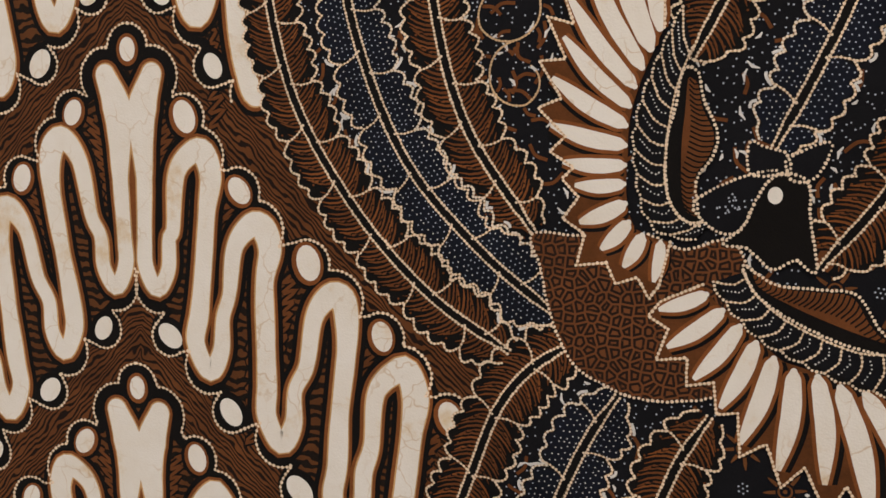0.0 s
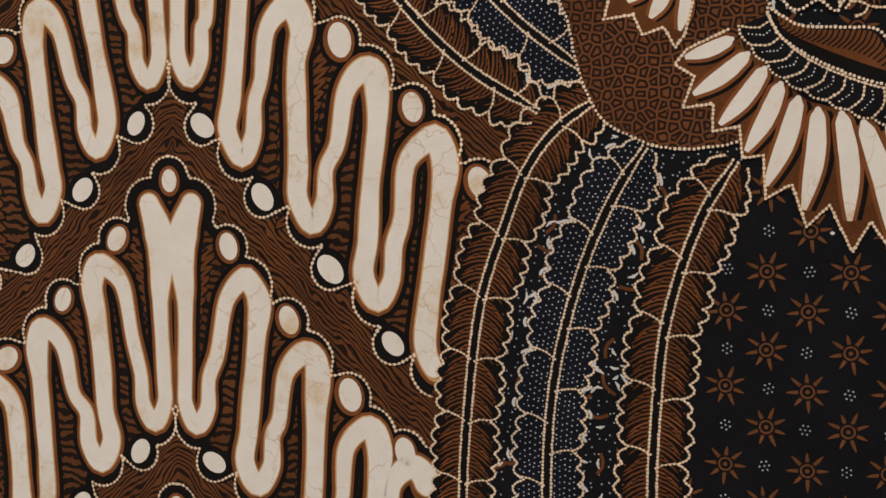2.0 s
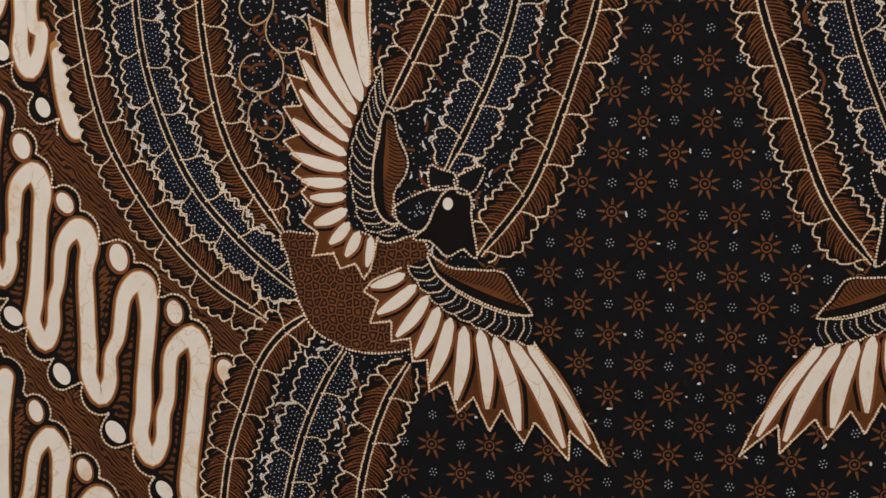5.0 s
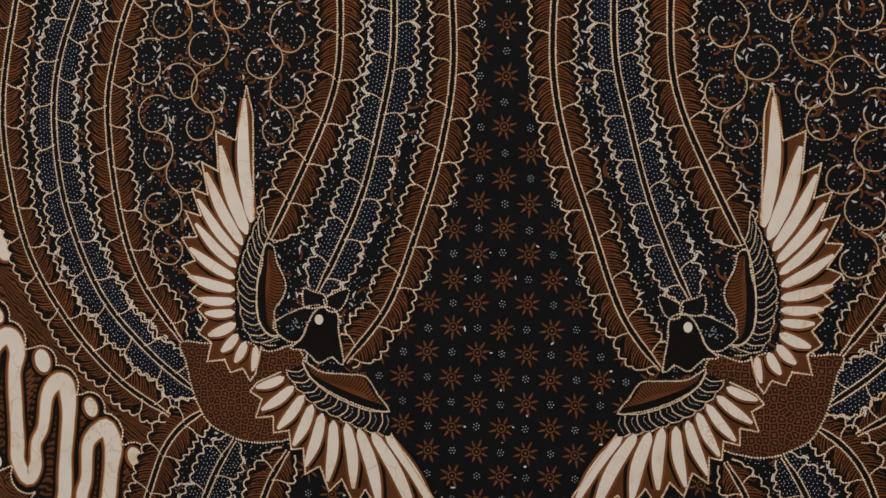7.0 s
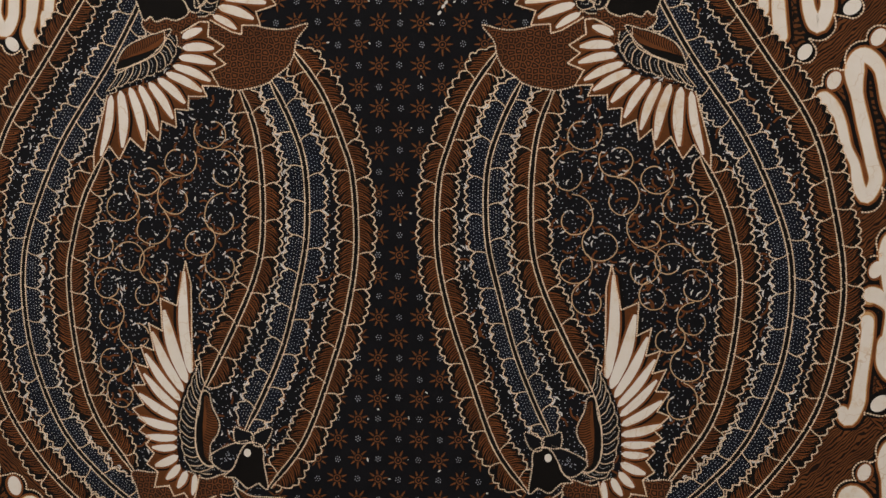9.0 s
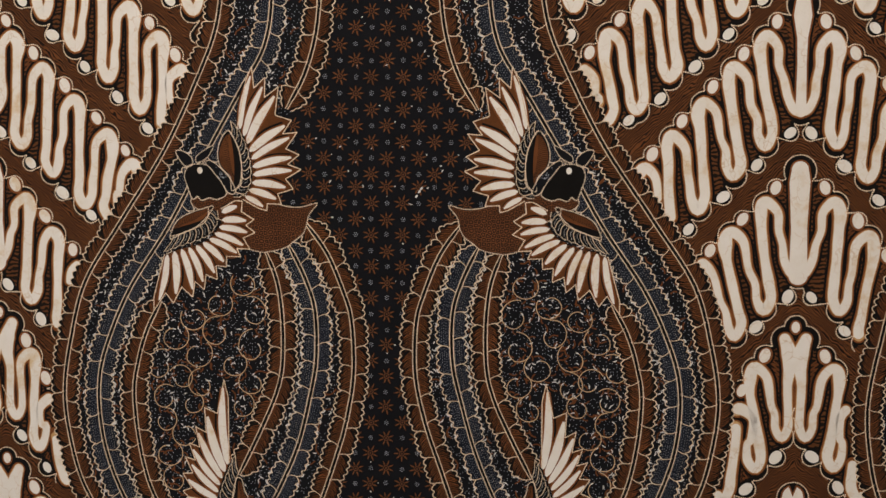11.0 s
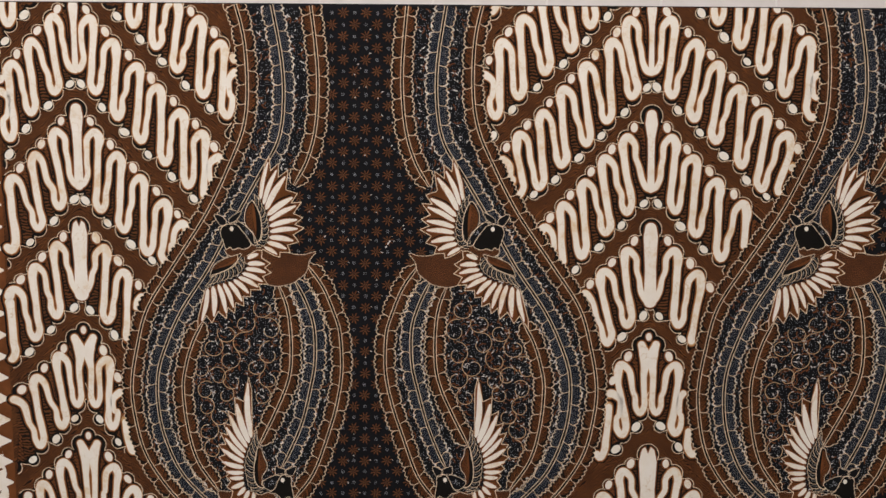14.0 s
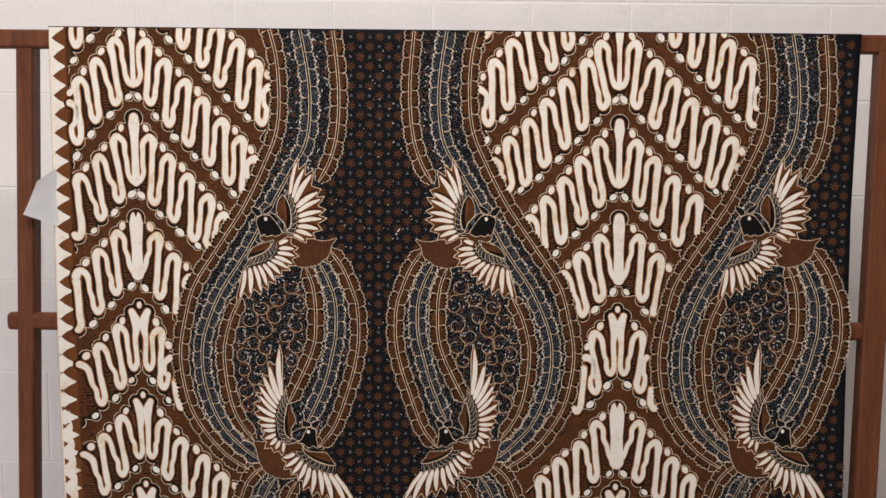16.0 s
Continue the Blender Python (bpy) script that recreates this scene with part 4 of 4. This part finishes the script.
LOWER = dict(
    body=[(-158.8, 23.3), (-156.2, 13.3), (-153.7, 1.2), (-150, -8.9), (-145.1, -17.1), (-136.2, -22.3), (-127.3, -25.6), (-114.2, -25.9), (-102.1, -22.2), (-96.7, -5.2), (-94.8, 10.2), (-100.2, 22.5), (-113.5, 19.6), (-125.4, 23.9), (-144.6, 23.1)],
    head=[(-102.3, 21.5), (-96.9, 26.5), (-93.4, 34.6), (-89.1, 40.7), (-83, 41.6), (-79.1, 38.5), (-78.6, 29.4), (-76.4, 15), (-78.4, 14), (-82.3, 17.1), (-88.5, 14.2), (-93.4, 18.3), (-96.3, 20.4)],
    eye=(-88.3, 35.6), petal=[(-110.7, 33.8), (-100.2, 39.8), (-87.9, 42.7), (-92.5, 33.6), (-98, 25.5), (-103.1, 24.6), (-108.9, 28.7)],
    crest=[(-95.7, 50.8), (-90.7, 49.2), (-85.7, 47.7), (-84.9, 42.6), (-95.1, 41.7)], loop=[(-83.1, 39.6), (-85.8, 44.7), (-82.7, 47.6), (-73.6, 50.6), (-76.9, 41.5)],
    high=dict(
        base=[(-120.3, 84.1), (-123.4, 77.1), (-127.7, 66.1), (-130, 56.1), (-130.2, 47.1), (-130.6, 39), (-130, 31), (-128.3, 25.9), (-122.4, 22.8), (-117.4, 21.7)],
        tip=[(-124, 143.1), (-136.6, 120.3), (-144, 107.4), (-148.4, 94.4), (-149.7, 82.4), (-153, 70.4), (-153.3, 56.3), (-149.6, 45.2), (-145.9, 38.2), (-144.4, 27.1), (-137.8, 19), (-131, 13.8), (-122.1, 9.6)],
        spike=[(-122.8, 149.1), (-138.5, 127.3), (-145.9, 112.4), (-151.3, 99.5), (-154.6, 88.5), (-157, 75.4), (-157.3, 61.4), (-153.5, 48.3), (-149.8, 40.2), (-149.4, 28.2), (-145.1, 14.1), (-133.2, 8.8), (-123.4, 4.6)],
        out=[(-115.1, 90), (-120.4, 78.1), (-125.8, 64.1), (-128.1, 52.1), (-127, 40), (-125, 30.9), (-120.3, 24.8), (-110.3, 22.6)],
        **{"in": [(-112.3, 78), (-115.5, 70), (-117.7, 61), (-119, 51), (-119.4, 39.9), (-116.8, 31.8), (-113, 27.8), (-106, 27.7)]},
        cells=11, panel=[(-114.5, 72), (-110.4, 70.9), (-108.6, 62.9), (-104.7, 53.9), (-105.9, 46.9), (-110.3, 39.9), (-109.8, 31.8), (-109, 26.7), (-113, 27.8), (-117.8, 32.9), (-119.2, 43), (-118.9, 52), (-116.7, 61)], dark=(-5, 0)),
    low=dict(
        base=[(-108, 9.4), (-104.2, 4.2), (-99.4, 1), (-94.6, -4.2), (-88.7, -9.4), (-82.7, -13.6), (-76.7, -14.7), (-68.6, -18), (-61.6, -19.1), (-53.5, -20.4)],
        tip=[(-120.5, 1.5), (-117.9, -9.7), (-110, -19), (-102.2, -27.2), (-96.3, -37.5), (-85.4, -44.8), (-72.4, -48.1), (-59.4, -56.6), (-41.3, -63.1), (-31.1, -61.3)],
        spike=[(-123.6, -0.5), (-121, -13.7), (-112.1, -20.9), (-103.2, -29.2), (-96.4, -41.5), (-84.5, -49.8), (-71.5, -57.2), (-57.5, -61.6), (-39.4, -68.2), (-24.2, -69.6)],
        out=[(-104.9, 10.3), (-99.3, 2.1), (-90.6, -6.3), (-78.7, -12.7), (-66.6, -18), (-53.5, -21.4)],
        **{"in": [(-96.7, 13.3), (-93, 7.1), (-86.2, 0.8), (-76.4, -4.6), (-64.4, -9), (-54.3, -9.2)]},
        cells=9, panel=[(-96.6, 15.3), (-87.7, 10), (-75.7, 8.8), (-65.6, 7.6), (-60, -0.8), (-54.3, -9.2), (-64.4, -7.9), (-76.4, -3.6), (-86.2, 1.8), (-93, 7.1)], dark=(-2, -5)),
)
UPPER = dict(
    body=[(-48.1, 284.5), (-54.4, 275.7), (-56.6, 266.9), (-59.8, 261), (-65.9, 256.2), (-72.1, 251.4), (-82.2, 248.7), (-92.2, 247.9), (-105.2, 253.1), (-118.7, 270.2), (-143.6, 283.6), (-139.3, 292.4), (-119.1, 293), (-101, 290.6), (-86.1, 287.3), (-73.2, 283), (-61.2, 281.8)],
    head=[(-149.2, 306.4), (-147.2, 298.5), (-143.4, 288.5), (-139.3, 290.4), (-136.4, 287.4), (-130.3, 289.2), (-124.3, 288.1), (-117.1, 291.9), (-119.9, 299.9), (-126, 307.9), (-131.1, 313.8), (-139.1, 315), (-146.2, 313.2)],
    eye=(-137.1, 310.1), petal=[(-130.1, 317.7), (-123, 313.7), (-113.9, 303.7), (-110, 293.7), (-115.1, 292.9), (-122.9, 302.9), (-132.1, 313.9)],
    crest=[(-143.2, 314.1), (-143.2, 320), (-150.4, 325), (-155.4, 324.1), (-149.2, 314.2)], loop=[(-139.1, 316), (-139.2, 320.9), (-131.2, 326.6), (-126.2, 328.4), (-131.1, 319.7)],
    high=dict(
        base=[(-107.4, 342.8), (-103.2, 335.8), (-99, 324.9), (-96.9, 314.1), (-96.8, 302.3), (-99.9, 294.5), (-104.1, 287.7)],
        tip=[(-96.6, 380.4), (-87.7, 372.2), (-78.7, 365.1), (-71.2, 343.1), (-68.1, 334.1), (-66.8, 319.3), (-66.7, 309.5), (-71.7, 296.8), (-79, 288.1), (-89.2, 282.4)],
        spike=[(-95.5, 387.4), (-85.6, 379.2), (-75.6, 372), (-66.3, 347), (-62.1, 338), (-60.9, 321.2), (-59.7, 310.3), (-65.8, 295.7), (-75.1, 284.1), (-86.3, 279.4)],
        out=[(-112.5, 346.8), (-106.3, 338.8), (-101.1, 326.9), (-98.9, 315.1), (-98.8, 302.4), (-103, 292.6), (-111.1, 289.8)],
        **{"in": [(-113.3, 339), (-109.2, 332), (-106, 323.1), (-104.9, 313.3), (-104.8, 302.5), (-107.9, 296.7), (-114, 293.8)]},
        cells=9, panel=[(-120.3, 333.2), (-114.4, 340), (-109.2, 332), (-106, 322.1), (-104.9, 310.3), (-106.8, 299.6), (-113, 294.8), (-113.9, 304.7), (-121, 312.6), (-123.1, 322.5)], dark=(5, 0)),
    low=dict(
        base=[(-167, 245.5), (-154.7, 250.2), (-142.5, 252.9), (-132.2, 257.6), (-123.9, 266.4), (-120.6, 274.2), (-121.4, 281.1)],
        tip=[(-172, 210.8), (-158.7, 215.6), (-145.5, 219.3), (-137.2, 225.1), (-128, 231.9), (-120.6, 240.6), (-110.4, 247.3), (-105.2, 253.1), (-101.9, 262.9), (-102.6, 271.8), (-109.3, 282.8)],
        spike=[(-176.3, 202.9), (-160.9, 208.6), (-145.6, 213.3), (-136.4, 219.1), (-126.1, 226.9), (-118.7, 236.6), (-107.4, 244.3), (-100.2, 250.1), (-95.8, 262.8), (-96.5, 272.7), (-105.2, 286.7)],
        out=[(-166.9, 248.5), (-154.6, 253.2), (-142.4, 256.9), (-132.1, 261.6), (-125.8, 269.4), (-124.5, 279.2)],
        **{"in": [(-160.5, 260.2), (-150.3, 263), (-141, 266.7), (-134.9, 270.5), (-131.7, 275.4), (-131.5, 281.4)]},
        cells=9, panel=[(-161.5, 258.2), (-159.2, 267.1), (-154, 273.9), (-143.7, 278.7), (-134.5, 281.4), (-127.4, 283.2), (-130.6, 277.4), (-135.9, 271.6), (-142.1, 266.7), (-151.3, 263)], dark=(1, -5)),
)


# ---- star strip ----
def star_shape():
    """Eight tapered rays round a ringed eye, as one connected sheet: points in millimetres, faces, dye slots."""
    pts, faces, slots = [], [], []
    for r in (2.2, 1.6, 0.65):
        pts += [(r * math.cos(i * math.pi / 8 + 0.05), r * math.sin(i * math.pi / 8 + 0.05)) for i in range(16)]
    for ring, slot in ((0, 0), (16, 1)):
        for i in range(16):
            j = (i + 1) % 16
            faces.append([ring + i, ring + j, ring + 16 + j, ring + 16 + i])
            slots.append(slot)
    faces.append(list(range(32, 48)))
    slots.append(0)
    for k in range(8):
        a, b = 2 * k, 2 * k + 1
        ang = (k + 0.25) * math.pi / 4 + 0.05
        d, n = np.array([math.cos(ang), math.sin(ang)]), np.array([-math.sin(ang), math.cos(ang)])
        first = len(pts)
        s = 1 + 0.08 * math.sin(k * 2.3)
        pts += [tuple(q) for q in (d * 2.75 - n * 0.55, d * 4.5 * s - n * 0.50, d * 6.1 * s - n * 0.16, d * 6.1 * s + n * 0.16, d * 4.5 * s + n * 0.50, d * 2.75 + n * 0.55)]
        faces.append([a, first, first + 5, b])
        slots.append(1)
        faces.append([first, first + 1, first + 2, first + 3, first + 4, first + 5])
        slots.append(0)
    return np.array(pts), faces, slots


def fold_pair(u):
    """Nearness of a place on the strips to their own mirror line."""
    return -abs(u - 2) if u < HALF else -abs(u - 2 * HALF)


def star_strip():
    pts, faces, slots = star_shape()
    star = bpy.data.meshes.new("star")
    star.from_pydata([(x / 1000, 0, y / 1000) for x, y in pts], [], faces)
    star.materials.append(STAR)
    star.materials.append(NIGHT)
    star.polygons.foreach_set("material_index", np.array(slots, dtype=np.int32))
    far, dots = Motif(), Motif()
    rng = np.random.default_rng(9)
    singles = 0
    for i in range(-11, 54):
        for j in range(-19, 43):
            u, v = 11.9 * i, 31.4 + 12.05 * j
            strip = u > 300
            u, v = u + 0.0175 * max(v, 0) - 12 * strip, v - LEAN * u - (2.5 if v > 300 else 0) + strip * (2 - 6 * np.clip((v - 370) / 150, 0, 1))
            if v > rim(u) - 3 or u > side_edge(v) - 3 or fold_pair(u) < inner(v) - 3:
                continue
            u, v = u + rng.normal(0, 0.25), v + rng.normal(0, 0.25)
            if (i + j) % 2:
                turn = rng.uniform(0, 1)
                ring = [(u + 1.4 * math.cos(a + turn), v + 1.5 * math.sin(a + turn)) for a in np.arange(6) * math.pi / 3]
                dots.dots(ring + [(u, v)], 0.32, MIST, 2)
            elif u < 200 and v < 372 and singles < 300:
                singles += 1
                px, pz = hang(u + 3, v) - hang(u - 3, v), hang(u, v + 3) - hang(u, v - 3)
                ax = Vector(px).normalized()
                ay = Vector(pz).cross(ax).normalized()
                turn = Matrix((ax, ay, ax.cross(ay))).transposed().to_4x4()
                ob = new("star", star)
                ob.matrix_world = Matrix.Translation(hang(u, v, 2.0)) @ turn @ pose(0, 0, 0, 0, rng.normal(0, 8), 0)
                ob.parent = cloth
            else:
                first = far.put(pts[:, 0] + u, pts[:, 1] + v, 2.0)
                far.faces += [[first + q for q in face] for face in faces]
                far.slots += [far.slot((STAR, NIGHT)[s]) for s in slots]
    tagged(far.build("star_field", cloth, "rows of small brown eight-rayed stars"), kind="stuff")
    tagged(dots.build("dot_rosette", cloth, "small pale rosettes of dots between the stars"), kind="stuff")
    mo = Motif()
    for i in range(-7, 8):
        for j in range(-8, 42):
            u, v = 11.9 * i, 31.4 + 12.05 * j
            if (i + j) % 2 or -abs(u) < inner(v) + 9 or v > 520:
                continue
            u, v = u + 0.0175 * max(v, 0), v - LEAN * u
            for chance, away in ((0.42, (6.3, 0.2)), (0.26, (0.2, -6.2)), (0.14, (4.6, 4.4))):
                if rng.random() < chance:
                    q, d = np.array([u, v]) + away + rng.normal(0, 0.4, 2), rng.normal(0, 0.5, 2)
                    mo.ribbon([q - d, q, q + d], [0.5, rng.uniform(0.7, 1.2), 0.5], PALE, 7, across=2)
    for away in ((0, 0), (-2.2, -3.6), (1.6, 2.2)):
        q = np.array([29.5, 293]) + away
        mo.ribbon([q - (0.8, 1.0), q, q + (0.8, 1.0)], [0.7, 1.8, 0.9], PALE, 7, across=2)
    tagged(mo.build("wax_fleck", cloth, "small pale wax flecks between the stars"), kind="stuff")


STAR = dye("star_brown_dye", (0.135, 0.052, 0.018), 0.3)

for k in (0, 1, 2):
    field(k)
    tendrils(k)
    for pts, kind in ((PLUME_A, "brown"), (PLUME_C, "brown"), (PLUME_D, "brown"), (PLUME_F, "brown"), (PLUME_G, "brown"), (PLUME_I, "brown"), (PLUME_K, "brown")):
        plume(k, pts, kind, base=8)
    for pts in (PLUME_B, PLUME_E, PLUME_H):
        plume(k, pts, "blue", base=7, half=11.5)
    ornament(k, **LOWER)
    ornament(k, **UPPER)
star_strip()

# toothed selvedge
mo = Motif()
vs = np.append(np.arange(HEM + 5, TOP - 1, 3.0), TOP)
mo.strip(np.stack([np.stack([np.full_like(vs, LEFT + 0.3), vs], -1), np.stack([np.full_like(vs, BORDER + 1.0), vs], -1)], 1), CREAM, 2)
rng = np.random.default_rng(5)
for v in np.arange(HEM + 12, TOP - 8, 23.6):
    w = 11.9
    a, tip = rng.normal(0, 0.4), rng.normal(0, 0.7)
    mo.blob([(BORDER + 2.5, v - w), (BORDER - 7, v - w / 2 + a), (BORDER - 14 + tip, v + a), (BORDER - 7, v + w / 2 + a), (BORDER + 2.5, v + w)], BROWN, 3)
mo.build("toothed_border", cloth, "cream selvedge with brown sawtooth edge")
# rolled edge thread and the print showing through the turned hem
mo = Motif()
mo.ribbon(spline([(LEFT + 1.2, HEM + 5), (LEFT + 0.8, 0), (LEFT + 1.4, 250), (LEFT + 1.0, TOP - 3)], 8), 1.3, GOLD, 4, across=2)
for v in np.arange(HEM + 12, 215, 23.6):
    s = np.clip((220 - v) / 260, 0.2, 1)
    mo.blob([(LEFT + 2, v - 6 * s), (LEFT + 2 + 7 * s, v), (LEFT + 2, v + 6 * s)], BROWN, 4)
mo.build("hem_edge", cloth, "frayed ochre hem thread with small brown teeth")


# ---- the rack ----
rack = tagged(empty("cloth_rack", pose(0, 0.0145, 0)), "reddish-brown stained wooden cloth rack with mortised crossbar", "cloth rack")
RY = 0.0


def rack_bar(name, a, b, wide, deep, label="", bevel=0.003):
    bm = bmesh.new()
    bar(bm, a, b, wide, deep, bevel)
    return part(name, bm, TEAK, rack, label)


rack_bar("top_rail", (-0.6097, RY, 1.5288), (0.7907, RY, 1.5333), 0.0232, 0.022, bevel=0.004)
rack_bar("post", (-0.4830, RY + 0.008, 0.04), (-0.4453, RY + 0.005, 1.5225), 0.0215, 0.028)
rack_bar("post", (0.6285, RY, 0.04), (0.6351, RY, 1.5240), 0.0290, 0.026)
rack_bar("crossbar", (-0.4792, RY, 1.1710), (0.7172, RY, 1.1694), 0.0224, 0.016, bevel=0.005)
for x in (-0.4830, 0.6285):
    bm = bmesh.new()
    for v in bmesh.ops.create_cube(bm, size=1.0)["verts"]:
        v.co = Vector((x + v.co.x * 0.05, RY + v.co.y * (0.44 if v.co.z < 0 else 0.36), 0.022 + v.co.z * 0.044))
    bmesh.ops.bevel(bm, geom=bm.edges[:], offset=0.004, segments=2, affect="EDGES")
    part("foot", bm, TEAK, rack)

# paper tag behind the selvedge
bm = bmesh.new()
tag_rows = []
for i in range(9):
    f = i / 8
    left = -0.4477 + 0.0183 * f
    tag_rows.append([bm.verts.new((left + (-0.407 - left) * g, -0.0065 + 0.006 * g + 0.002 * math.sin(3 * f), 1.310 + 0.042 * f + g * (-0.014 + 0.030 * f))) for g in (0, 0.33, 0.66, 1)])
for a, b in zip(tag_rows, tag_rows[1:]):
    for j in range(3):
        bm.faces.new((a[j], a[j + 1], b[j + 1], b[j]))
bmesh.ops.solidify(bm, geom=bm.faces[:], thickness=0.0004)
tagged(part("paper_tag", bm, PAPER, None), "blank white paper tag tucked behind the cloth edge", "paper tag")

# ---- rough white blocks of the north wall ----
def block_mesh(w, h):
    bm = bmesh.new()
    for v in bmesh.ops.create_cube(bm, size=1.0)["verts"]:
        v.co = Vector((v.co.x * w, v.co.y * 0.016, v.co.z * h))
    bmesh.ops.bevel(bm, geom=[e for e in bm.edges if all(v.co.y < 0 for v in e.verts)], offset=0.0007, segments=1, affect="EDGES")
    me = bpy.data.meshes.new("block")
    bm.to_mesh(me)
    bm.free()
    me.materials.append(WALL)
    return me


BW, BH = 0.1505, 0.145
blocks = block_mesh(BW - 0.0028, BH - 0.0028)
for r in range(4, 14):
    for c in range(-9, 13):
        ob = new("block", blocks)
        ob.matrix_world = pose(c * BW + (BW / 2 if r % 2 else 0) - 0.015, WALL_Y + 0.0071, 0.024 + (r + 0.5) * BH)
        ob.parent = north
